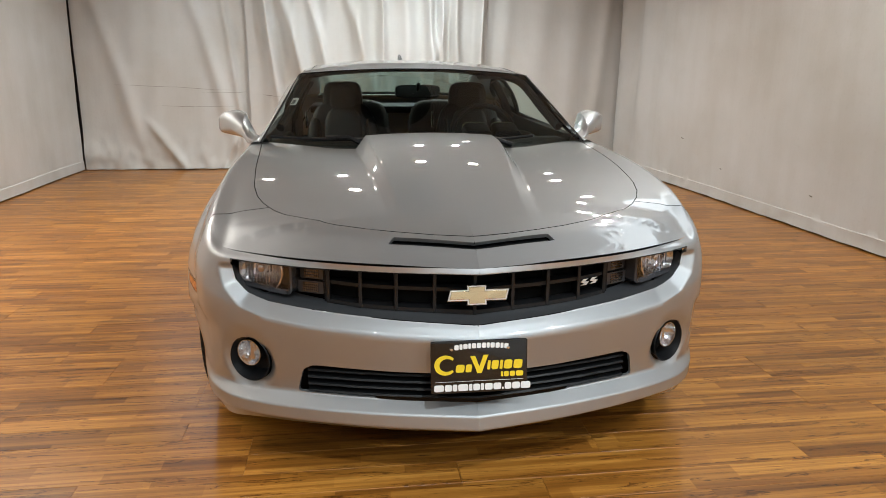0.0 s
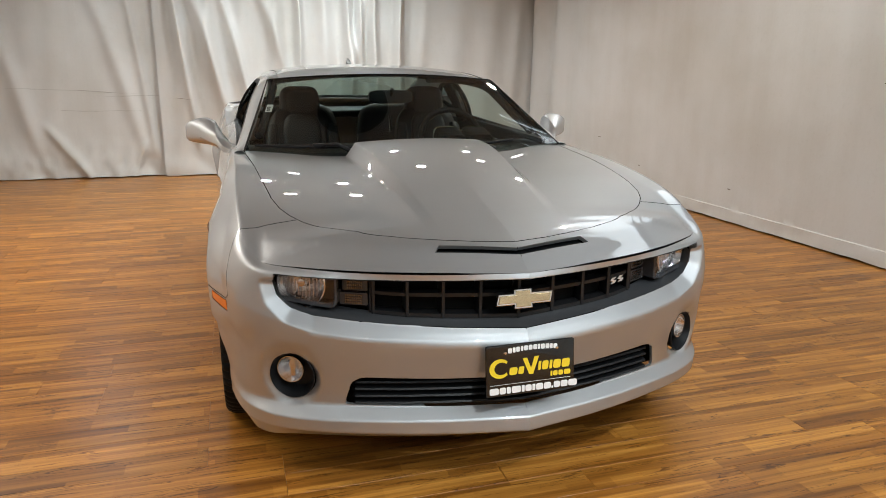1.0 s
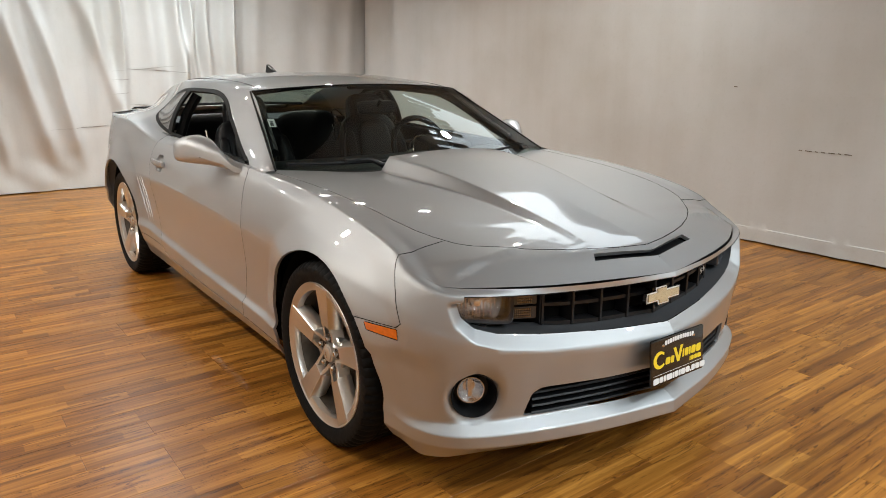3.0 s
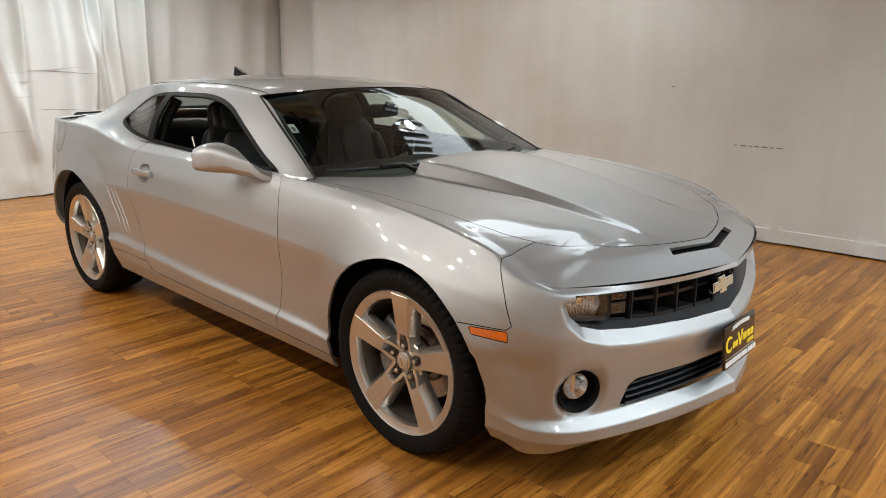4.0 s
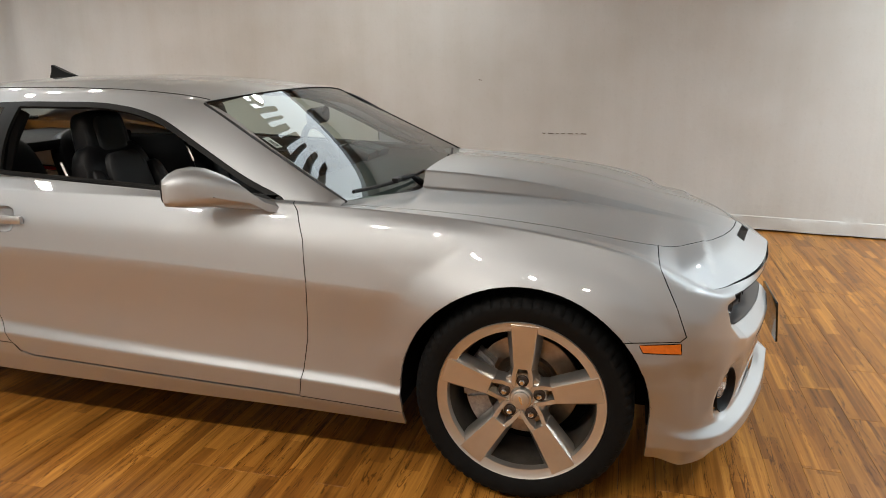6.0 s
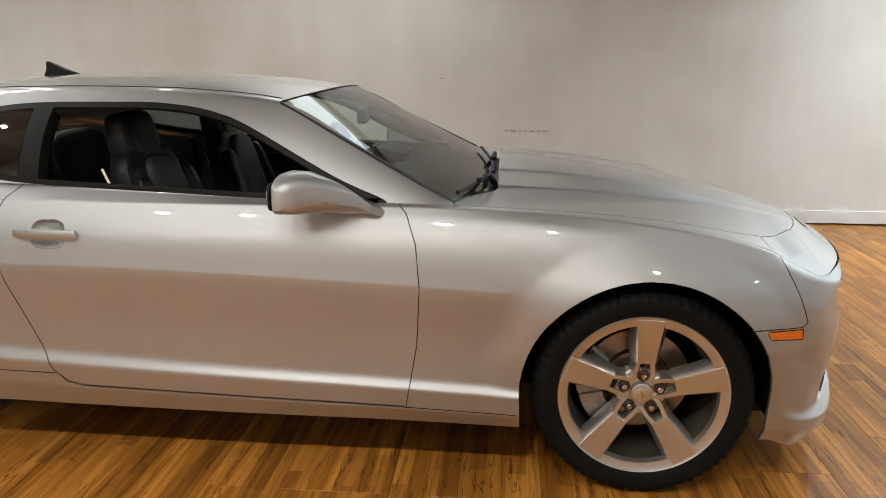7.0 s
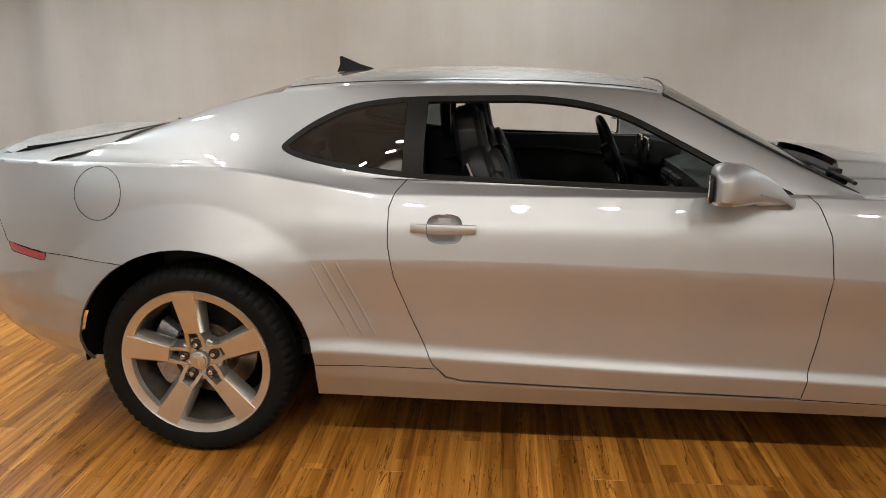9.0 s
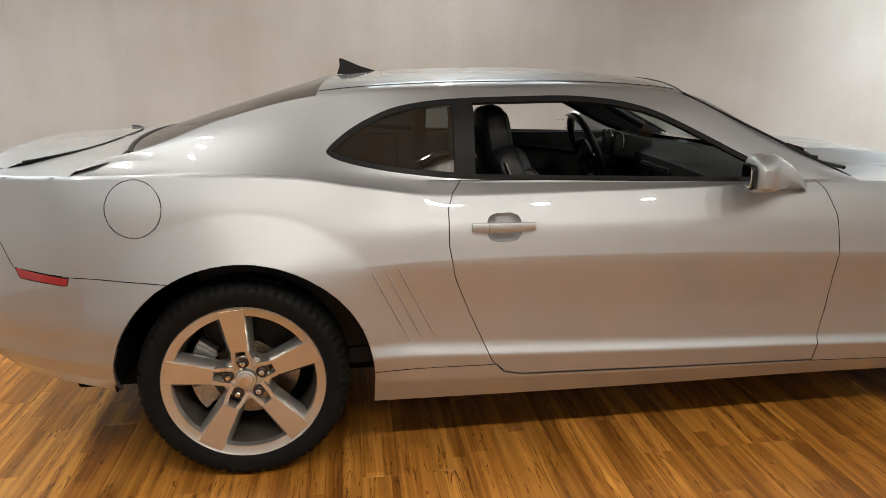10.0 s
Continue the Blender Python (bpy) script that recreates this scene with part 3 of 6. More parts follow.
def panel(name, mat, parent, sides=(-1,), label="", out=""):
    """Builds a filed panel as a mesh; sides: -1 for one flank, 1 for the other, both for a middle panel."""
    verts, faces, normals, flat, slots = [], [], [], [], []
    store = PANELS["_verts"]
    for sg in sides:
        seen = {}

        def vert(key, drop=0.0):
            k = (key, drop)
            if k not in seen:
                co, n = store[(name, *key)]
                p = co - n * drop
                seen[k] = len(verts)
                verts.append((p.x * sg, p.y, p.z))
                flat.append((n.x * sg, n.y, n.z))
            return seen[k]
        for kind, keys, depth in PANELS[name]:
            if kind == "face":
                ids = [vert(k) for k in keys]
                fold = False
            else:
                ids = [vert(keys[0]), vert(keys[1]), vert(keys[1], depth), vert(keys[0], depth)]
                fold = True
            if sg > 0:
                pass
            else:
                ids = ids[::-1]
            faces.append(ids)
            normals.append(fold)
            slots.append(1 if kind == "seam" else 0)
    me = bpy.data.meshes.new(out or name)
    me.from_pydata(verts, [], faces)
    me.materials.append(mat)
    me.materials.append(DARK)
    me.polygons.foreach_set("material_index", slots)
    me.polygons.foreach_set("use_smooth", [True] * len(me.polygons))
    loops = []
    for p, fold in zip(me.polygons, normals):
        for li in p.loop_indices:
            loops.append(tuple(p.normal) if fold else flat[me.loops[li].vertex_index])
    me.normals_split_custom_set(loops)
    ob = new(out or name, me)
    ob.parent = parent
    if label:
        tagged(ob, label)
    return ob


# outlines of the panels: (y, z) for those seen from the side, (w, z) from ahead, (w, y) from above
DOOR = [(0.835, 1.02), (0.800, 0.962), (0.768, 0.93), (0.735, 0.84), (0.722, 0.703), (0.735, 0.50), (0.772, 0.286), (1.90, 0.320), (1.955, 0.334), (2.0, 0.376), (2.08, 0.56), (2.128, 0.69), (2.146, 0.80), (2.143, 0.92), (2.125, 0.965), (2.085, 1.005), (2.08, 1.03)]
BUMPER = [(-1.3, 0.0), (-0.30, 0.0), (-0.30, 0.604), (-0.345, 0.604), (-0.470, 0.600), (-0.487, 0.615), (-0.455, 0.70), (-0.398, 0.815), (-0.392, 0.95), (-1.3, 0.95)]
TAIL = [(2.95, 0.0), (2.95, 0.728), (3.10, 0.738), (3.37, 0.752), (3.555, 0.775), (3.60, 0.86), (3.665, 0.972), (4.2, 0.985), (4.2, 0.0)]
ROCKER = [(0.2, 0.0), (0.2, 0.263), (0.772, 0.282), (1.90, 0.316), (1.958, 0.330), (1.985, 0.362), (2.6, 0.374), (2.6, 0.0)]
MARKER = [(-0.352, 0.597), (-0.474, 0.594), (-0.477, 0.560), (-0.365, 0.572)]
REDMARK = [(3.365, 0.748), (3.55, 0.775), (3.535, 0.742), (3.375, 0.722)]
WINDOW = [(0.795, 0.950), (1.03, 0.957), (1.6, 0.982), (2.08, 1.004), (2.316, 1.033), (2.48, 1.068), (2.548, 1.098), (2.52, 1.128), (2.436, 1.186), (2.319, 1.238), (2.20, 1.259), (2.05, 1.268), (1.66, 1.268), (1.50, 1.250), (1.36, 1.213), (1.18, 1.120), (1.0, 1.024)]
WINDOW = rounded(WINDOW, 0.085, 4)
GLASSLINE = inset(WINDOW, 0.018)
PILLAR_Y = (2.035, 2.108)
INTAKE = rounded([(-0.2, 0.283), (0.25, 0.284), (0.555, 0.290), (0.535, 0.372), (0.505, 0.388), (0.25, 0.381), (-0.2, 0.378)], 0.012, 2)
FOG_FRAME = (Vector((0.88, 0.475, 0.0)), Vector((0, 0, 1)))
FOG_C = Vector((0.722, -0.659, 0.380))
FOG = circle(FOG_C.dot(FOG_FRAME[0]), FOG_C.z, 0.075, 36)
HOOD = [(-0.3, -0.716), (0.0, -0.716), (0.12, -0.694), (0.22, -0.668), (0.32, -0.633), (0.42, -0.586), (0.51, -0.530), (0.58, -0.475), (0.635, -0.418), (0.672, -0.365), (0.700, -0.30), (0.722, -0.2), (0.745, 0.05), (0.765, 0.35), (0.785, 0.6), (0.79, 0.9), (-0.3, 0.9)]
SCOOP = [(-0.2, -0.765), (0.0, -0.765), (0.262, -0.712), (0.245, -0.690), (0.0, -0.742), (-0.2, -0.742)]


def arch(i):
    cy, cz, r, _ = WHEELS[i]
    p = [(cy + r * math.cos(a), cz + r * math.sin(a)) for a in np.linspace(-0.12, math.pi + 0.12, 44)]
    return p + [(cy - r + 0.012, 0.0), (cy + r - 0.012, 0.0)]


ARCHES = [arch(0), arch(1)]


def shell_name(c):
    yz, wz = (c.y, c.z), (c.x, c.z)
    for a in ARCHES:
        if inside(yz, a):
            return None
    if c.y < -0.2:
        if inside(yz, MARKER):
            return "marker_lamp"
        if c.y < -0.45 and inside(wz, GRILLE_HOLE):
            return None
        if c.y < -0.5 and inside(wz, INTAKE):
            return None
        if c.y < -0.45 and inside((c.dot(FOG_FRAME[0]), c.z), FOG):
            return None
        if inside(yz, BUMPER):
            return "front_bumper"
    if inside(yz, REDMARK):
        return "rear_marker"
    if inside(yz, TAIL):
        return "rear_bumper"
    if inside(yz, DOOR):
        return None if inside(yz, CUP) else "door"
    if inside(yz, ROCKER):
        return "rocker_panel"
    if 0.775 < c.y < 1.95 and c.z < 0.335:
        return None
    return "front_fender" if c.y < 1.2 else "body_side"


SHELL = shell_grid()
shell = grid_bmesh(SHELL)
for poly in ARCHES + [DOOR, BUMPER, TAIL, ROCKER, MARKER, REDMARK]:
    cut(shell, poly, SIDE)
FUEL = circle(3.142, 0.964, 0.088, 40)
cut(shell, FUEL, SIDE, lambda c: c.y > 2.9)
CUP = [(1.957 + 0.0575 * math.copysign(abs(math.cos(a)) ** 0.62, math.cos(a)), 0.853 + 0.046 * math.copysign(abs(math.sin(a)) ** 0.62, math.sin(a))) for a in np.linspace(0, math.tau, 32, endpoint=False)]
cut(shell, CUP, SIDE, lambda c: 1.8 < c.y < 2.1)
ahead = lambda c: c.y < -0.45
cut(shell, GRILLE_HOLE, FRONT, ahead)
cut(shell, INTAKE, FRONT, ahead)
cut(shell, FOG, FOG_FRAME, ahead)
sort_panels(shell, lambda c: "fuel_door" if c.y > 2.9 and inside((c.y, c.z), FUEL) else shell_name(c))

nose = grid_bmesh(hood_grid())
cut(nose, HOOD, TOP)
cut(nose, SCOOP, TOP)
cut(nose, BUMPER, SIDE)
sort_panels(nose, lambda c: None if inside((c.x, c.y), SCOOP) else "hood" if inside((c.x, c.y), HOOD) else "front_bumper" if inside((c.y, c.z), BUMPER) else "front_fender", 0.0016, 0.014)

shoulder = grid_bmesh(shoulder_grid())
cut(shoulder, DOOR, SIDE)
sort_panels(shoulder, lambda c: "door" if inside((c.y, c.z), DOOR) else "front_fender" if c.y < 0.9 else "body_side")


def green_name(c):
    p = (c.y, c.z)
    if inside(p, WINDOW):
        if inside(p, GLASSLINE):
            if c.y < PILLAR_Y[0]:
                return None
            return "quarter_window" if c.y > PILLAR_Y[1] else "window_trim"
        return "window_trim"
    return "door" if c.y > 1.0 and inside(p, DOOR) else "body_side"


green = grid_bmesh(green_grid())
for poly in (WINDOW, GLASSLINE, [(PILLAR_Y[0] + 0.006, 0.9), (PILLAR_Y[0] - 0.01, 1.3), (PILLAR_Y[1] - 0.01, 1.3), (PILLAR_Y[1] + 0.006, 0.9)], DOOR):
    cut(green, poly, SIDE)
sort_panels(green, green_name, 0.001, 0.012)

for grid, name in ((screen_grid(), "windshield"), (roof_grid(), "roof"), (rear_glass_grid(), "rear_window"), (deck_grid(), "trunk_lid"), (deck_side_grid(), "body_side")):
    sort_panels(grid_bmesh(grid), lambda c, n=name: n)

round_edges()
car = empty("car", "silver two-door sports coupe with open side windows on the wood floor", "car")
BOTH = (-1, 1)
panel("hood", SILVER, car, BOTH, "silver hood with raised centre and gloss clear coat")
bumper = panel("front_bumper", SILVER, car, BOTH)
panel("rear_bumper", SILVER, car, BOTH)
panel("roof", SILVER, car, BOTH)
panel("trunk_lid", SILVER, car, BOTH)
windshield = panel("windshield", GLASS, car, BOTH, "clear laminated windshield glass")
rear_window = panel("rear_window", REARGLASS, car, BOTH, "slightly tinted rear glass")
doors = {}
for sg in BOTH:
    for name, mat, lab in (("front_fender", SILVER, ""), ("body_side", SILVER, "silver quarter panel with roof pillar"), ("rocker_panel", SILVER, ""), ("door", SILVER, ""), ("window_trim", TRIM, "black rubber window trim"),
                           ("quarter_window", TINT, "dark tinted quarter glass"), ("marker_lamp", AMBER, "amber side marker lens"), ("rear_marker", RED, "red side marker lens"), ("fuel_door", SILVER, "round fuel filler flap")):
        if name == "fuel_door" and sg > 0:
            panel(name, SILVER, car, (sg,), "", "fuel_door")
            continue
        o = panel(name, mat, car, (sg,), lab)
        if name == "door":
            doors[sg] = o
for pane in (windshield, rear_window):
    pane.visible_shadow = False


# ---- parts on the body ----
SHELL_Y = [[p[1] for p in col] for col in SHELL]


def shell_w(y, z):
    """How far out the flank lies at (y, z)."""
    best = min(range(136, 335), key=lambda i: abs(SHELL[i][35][1] - y))
    col = SHELL[best]
    return float(np.interp(z, [p[2] for p in col], [p[0] for p in col]))


def shell_front(w, z):
    """How far ahead (y) the front lies at (w, z)."""
    best = min(range(0, 150), key=lambda i: abs(SHELL[i][38][0] - w))
    col = SHELL[best]
    return float(np.interp(z, [p[2] for p in col], [p[1] for p in col]))


def strip(bm, pts, half, lift, sg):
    """A thin moulding along points on the flank: rounded bead."""
    add_sweep(bm, [(sg * (w + lift), y, z) for w, y, z in pts], half, 8)


def roof_z(t, y):
    v = (y - head_y(0.632 * t)) / (back_y(0.58 * t) - head_y(0.632 * t))
    zm, ze = float(roof_mid(1.15 + 1.38 * v)), float(rail_z(y))
    return zm + (ze - zm) * (0.55 * t**2 + 0.45 * t**6)


for sg in BOTH:
    door = doors[sg]
    # door handle: dish, grip and lock end
    bm = bmesh.new()
    w0 = shell_w(1.957, 0.853)
    rings = []
    for r, d in ((1.0, 0.001), (0.93, 0.010), (0.7, 0.022), (0.35, 0.028), (0.0, 0.029)):
        rings.append([bm.verts.new((sg * (shell_w(1.957, 0.853 + (cz - 0.853) * r) - d), 1.957 + (cy - 1.957) * r, 0.853 + (cz - 0.853) * r)) for cy, cz in CUP])
    for a, b in zip(rings, rings[1:]):
        for k in range(32):
            bm.faces.new((a[k], a[(k + 1) % 32], b[(k + 1) % 32], b[k]))
    bmesh.ops.remove_doubles(bm, verts=bm.verts, dist=1e-5)
    part("handle_dish", tidy(bm), SILVER, door)
    bm = bmesh.new()
    for y0, y1 in ((1.853, 2.012), (2.014, 2.068)):
        rings = []
        for y in np.linspace(y0, y1, 9):
            u = (y - 1.96) / 0.108
            ww = w0 + 0.020 - 0.010 * u * u
            hz = 0.0175 - 0.003 * u * u
            zc = 0.858 + 0.020 * (y - 1.96)
            ring = []
            for a in np.linspace(0, math.tau, 12, endpoint=False):
                c, q = math.cos(a), math.sin(a)
                ring.append(bm.verts.new((sg * (ww + 0.008 * math.copysign(abs(c) ** 0.6, c)), y, zc + hz * math.copysign(abs(q) ** 0.6, q))))
            rings.append(ring)
        for a, b in zip(rings, rings[1:]):
            for k in range(12):
                bm.faces.new((a[k], a[(k + 1) % 12], b[(k + 1) % 12], b[k]))
        bm.faces.new(rings[0])
        bm.faces.new(rings[-1])
    part("door_handle", tidy(bm), SILVER, door, "silver pull handle")
    # mirror: housing, foot, glass
    bm = bmesh.new()
    secs = [(0.815, 0.880, 0.940, 0.050, 0.014), (0.850, 0.905, 0.944, 0.070, 0.022), (0.885, 0.964, 0.970, 0.106, 0.040), (0.915, 1.016, 1.002, 0.108, 0.064), (0.950, 1.044, 1.014, 0.096, 0.068), (0.990, 1.071, 1.015, 0.074, 0.064), (1.025, 1.094, 1.013, 0.050, 0.056), (1.050, 1.109, 1.010, 0.032, 0.046), (1.062, 1.118, 1.008, 0.014, 0.030)]
    rings = []
    for w, yc, zc, ry, rz in secs:
        ring = []
        for a in np.linspace(0, math.tau, 36, endpoint=False):
            c, q = math.cos(a), math.sin(a)
            yy = yc + ry * math.copysign(abs(c) ** (0.38 if c > 0 else 0.9), c)
            zz = zc + rz * math.copysign(abs(q) ** 0.42, q) - (0.38 * min(0.11, max(0.0, yc + ry - yy - 0.085)) if q > 0 else -0.025 * (yc + ry - yy))
            ring.append(bm.verts.new((sg * w, yy, zz)))
        rings.append(ring)
    for a, b in zip(rings, rings[1:]):
        for k in range(36):
            bm.faces.new((a[k], a[(k + 1) % 36], b[(k + 1) % 36], b[k]))
    bm.faces.new(rings[0])
    bm.faces.new(rings[-1])
    tidy(bm)
    mirror = part("side_mirror", bm, SILVER, car, "silver side mirror housing")
    bm = bmesh.new()
    add_prism(bm, rounded([(-0.055, -0.041), (0.057, -0.041), (0.057, 0.043), (-0.055, 0.043)], 0.022, 4), 0.008, Matrix.Translation((sg * 0.982, 1.138, 1.010)) @ pose(0, 0, 0, -90, 0, 14 * sg) @ Matrix.Scale(-1, 4, (0, 0, 1)))
    part("mirror_rim", tidy(bm), BLACK, mirror)
    bm = bmesh.new()
    add_prism(bm, rounded([(-0.049, -0.035), (0.051, -0.035), (0.051, 0.037), (-0.049, 0.037)], 0.018, 4), 0.003, Matrix.Translation((sg * 0.982, 1.1475, 1.010)) @ pose(0, 0, 0, -90, 0, 14 * sg) @ Matrix.Scale(-1, 4, (0, 0, 1)))
    part("mirror_glass", tidy(bm), MIRROR, mirror)
    # gills behind the door
    for k in range(3):
        bm = bmesh.new()
        pts = []
        for t in np.linspace(0, 1, 9):
            y, z = 2.415 - 0.046 * k - 0.128 * t, 0.745 - 0.275 * t
            pts.append((shell_w(y, z) - 0.0050 + 0.0050 * math.sin(math.pi * min(1, max(0, t))) ** 0.5, y, z))
        add_sweep(bm, [(sg * w, y, z) for w, y, z in pts], 0.0054, 10)
        part("gill", bm, SILVER, car)
    # wheel housing liner
    for i, (cy, cz, r, _) in enumerate(WHEELS):
        bm = bmesh.new()
        arcs = np.linspace(-0.18, math.pi + 0.18, 40)
        rows = []
        for w in (0.50, 0.60, 0.80, 0.895):
            rows.append([bm.verts.new((sg * w, cy + (r + 0.012) * math.cos(a), max(0.345 if i == 1 and math.cos(a) > 0 else 0.20, cz + (r + 0.012) * math.sin(a)))) for a in arcs])
        for a, b in zip(rows, rows[1:]):
            for k in range(len(arcs) - 1):
                bm.faces.new((a[k], a[k + 1], b[k + 1], b[k]))
        bm.faces.new(rows[0])
        part("wheel_liner", tidy(bm), DARK, car)
    # black belt moulding and roof ditch
    bm = bmesh.new()
    add_sweep(bm, [(sg * float(rail_w(y)) * 0.925, y, roof_z(0.925, y) + 0.0005) for y in np.linspace(1.24, 2.56, 30)], 0.002, 6)
    part("roof_seam", bm, BLACK, car)
    bm = bmesh.new()
    add_sweep(bm, [(sg * (0.790 + (0.636 - 0.790) * t), screen_low_y(0.785) + (head_y(0.632) - screen_low_y(0.785)) * t, screen_low_z(0.785) + (head_z(0.632) - screen_low_z(0.785)) * t - 0.002) for t in np.linspace(0, 1, 14)], 0.005, 6)
    part("windshield_seal", bm, BLACK, car)

bm = bmesh.new()
add_sweep(bm, [(w, head_y(abs(w)), head_z(abs(w)) + 0.001) for w in np.linspace(-0.63, 0.63, 40)], 0.003, 6)
part("windshield_header_seal", bm, BLACK, car)

# underbody
bm = bmesh.new()
add_box(bm, -0.52, 0.52, -0.60, 3.55, 0.19, 0.30, 0.02)
add_box(bm, -0.84, 0.84, 0.45, 2.38, 0.215, 0.29, 0.01)
add_box(bm, -0.60, 0.60, 3.27, 3.60, 0.42, 0.50, 0.02)
part("underbody", bm, DARK, car, "black underbody tray")
bm = bmesh.new()
add_box(bm, -0.62, 0.62, -0.60, -0.40, 0.165, 0.23, 0.015)
part("air_dam", bm, BLACK, car, "black rubber air dam below the bumper")
bm = bmesh.new()
add_box(bm, -0.70, 0.70, -0.40, 0.62, 0.55, 0.80, 0.02)
part("engine_block_cover", bm, DARK, car)

# spoiler on the boot lid
bm = bmesh.new()
rows = []
for t in np.linspace(-1, 1, 41):
    a = abs(t)
    w = 0.64 * t
    yb = 3.78 - 0.13 * a**2.5
    yf = 3.40 + 0.16 * a**3
    zt = 1.097 - 0.022 * a**3
    rows.append([bm.verts.new(p) for p in ((w, yf, 1.100 - 0.014 * a**2), (w, yf + (yb - yf) * 0.5, zt - 0.006), (w, yb - 0.02, zt), (w, yb, zt - 0.008), (w, yb - 0.030, 1.055 - 0.01 * a**2), (w, yf + 0.10, 1.060 - 0.01 * a**2))])
for a, b in zip(rows, rows[1:]):
    for k in range(6):
        bm.faces.new((a[k], a[(k + 1) % 6], b[(k + 1) % 6], b[k]))
bm.faces.new(rows[0])
bm.faces.new(rows[-1])
spoiler = part("spoiler", tidy(bm), SILVER, car)
bm = bmesh.new()
add_sweep(bm, [(0.64 * t, 3.398 + 0.16 * abs(t) ** 3, 1.102 - 0.014 * t * t) for t in np.linspace(-0.99, 0.99, 41)], 0.0045, 6)
part("spoiler_joint", bm, BLACK, spoiler)
bm = bmesh.new()
add_sweep(bm, [(w, 3.292 - 0.075 * (abs(w) / 0.6) ** 2, 1.112 - 0.012 * (abs(w) / 0.6) ** 2) for w in np.linspace(-0.60, 0.60, 30)], 0.010, 8)
part("rear_glass_seal", bm, BLACK, car)

# roof aerial
bm = bmesh.new()
prof = [(2.335, 1.352, 0.004), (2.40, 1.372, 0.014), (2.445, 1.392, 0.013), (2.478, 1.406, 0.006), (2.489, 1.404, 0.004), (2.486, 1.375, 0.011), (2.500, 1.340, 0.014)]
L = [[bm.verts.new((s * h, y, z)) for y, z, h in prof] + [bm.verts.new((s * 0.018, 2.42, 1.340))] for s in (-1, 1)]
for a, b in (L,):
    bm.faces.new(a)
    bm.faces.new(b)
    n = len(a)
    for k in range(n):
        bm.faces.new((a[k], a[(k + 1) % n], b[(k + 1) % n], b[k]))
part("roof_aerial", tidy(bm), BLACK, car, "black shark-fin aerial")

# cowl and wipers
bm = bmesh.new()
rows = []
for w in np.linspace(-0.80, 0.80, 41):
    a = abs(w)
    rows.append([bm.verts.new(p) for p in ((w, hood_end(a) - 0.06, 0.900), (w, hood_end(a) - 0.004, hood_z(min(a, 0.8), hood_end(a)) - 0.03), (w, screen_low_y(a) + 0.035, screen_low_z(a) - 0.012), (w, screen_low_y(a) + 0.05, 0.90))])
for a, b in zip(rows, rows[1:]):
    for k in range(3):
        bm.faces.new((a[k], a[k + 1], b[k + 1], b[k]))
part("cowl_panel", tidy(bm), BLACK, car, "black plastic cowl below the windshield")


def screen_at(w, v):
    t = min(1, abs(w) / (0.785 + (0.632 - 0.785) * v))
    wl, wh = 0.785 * t, 0.632 * t
    y = screen_low_y(wl) + (head_y(wh) - screen_low_y(wl)) * v
    z = screen_low_z(wl) + (head_z(wh) - screen_low_z(wl)) * v
    return Vector((w, y, z))


OFF = Vector((0, -0.36, 0.5)).normalized()
for x0, x1, px in ((-0.74, -0.16, -0.30), (-0.12, 0.52, 0.40)):
    bm = bmesh.new()
    add_sweep(bm, [screen_at(x0 + (x1 - x0) * t, 0.030 + 0.040 * t) + OFF * 0.022 for t in np.linspace(0, 1, 12)], 0.007, 8)
    wiper = part("wiper", bm, BLACK, car, "black wiper blade at rest")
    bm = bmesh.new()
    mid = screen_at((x0 + x1) / 2, 0.05) + OFF * 0.034
    add_sweep(bm, [Vector((px, hood_end(abs(px)) + 0.02, 0.945)), (Vector((px, hood_end(abs(px)) + 0.02, 0.965)) + mid) / 2 + OFF * 0.014, mid], [0.014, 0.010, 0.008], 8)
    add_box(bm, mid.x - 0.035, mid.x + 0.035, mid.y - 0.012, mid.y + 0.012, mid.z - 0.010, mid.z + 0.008, 0.004)
    part("wiper_arm", tidy(bm), BLACK, wiper)

# sticker inside the windshield
_a, _b, _c = screen_at(-0.650, 0.57), screen_at(-0.650, 0.62), screen_at(-0.60, 0.57)
_u, _v = (_b - _a).normalized(), (_c - _a).normalized()
_n = _v.cross(_u).normalized()
_u = _n.cross(_v).normalized()
_a = _a - _n * 0.004
sm = Matrix(((_v.x, _u.x, _n.x, _a.x), (_v.y, _u.y, _n.y, _a.y), (_v.z, _u.z, _n.z, _a.z), (0, 0, 0, 1)))
bm = bmesh.new()
add_prism(bm, [(-0.016, -0.036), (0.016, -0.036), (0.016, 0.036), (-0.016, 0.036)], 0.001, sm)
sticker = part("stock_label", tidy(bm), WHITE, car, "white stock label with printed bars", smooth=False)
for k in range(7):
    bm = bmesh.new()
    add_prism(bm, [(-0.010, -0.026 + 0.006 * k), (0.006, -0.026 + 0.006 * k), (0.006, -0.0235 + 0.006 * k), (-0.010, -0.0235 + 0.006 * k)], 0.001, sm @ Matrix.Translation((0, 0, 0.0012)))
    part("printed_bar", tidy(bm), BLACK, sticker, smooth=False)

LENSRIB = material("dark_ribbed_lens", (0.20, 0.18, 0.16), rough=0.2, metal=0.9, vary=0.3, scale=90)

# ---- front: shelf, grille, lamps, plate ----
wsx = np.linspace(-0.752, 0.752, 81)


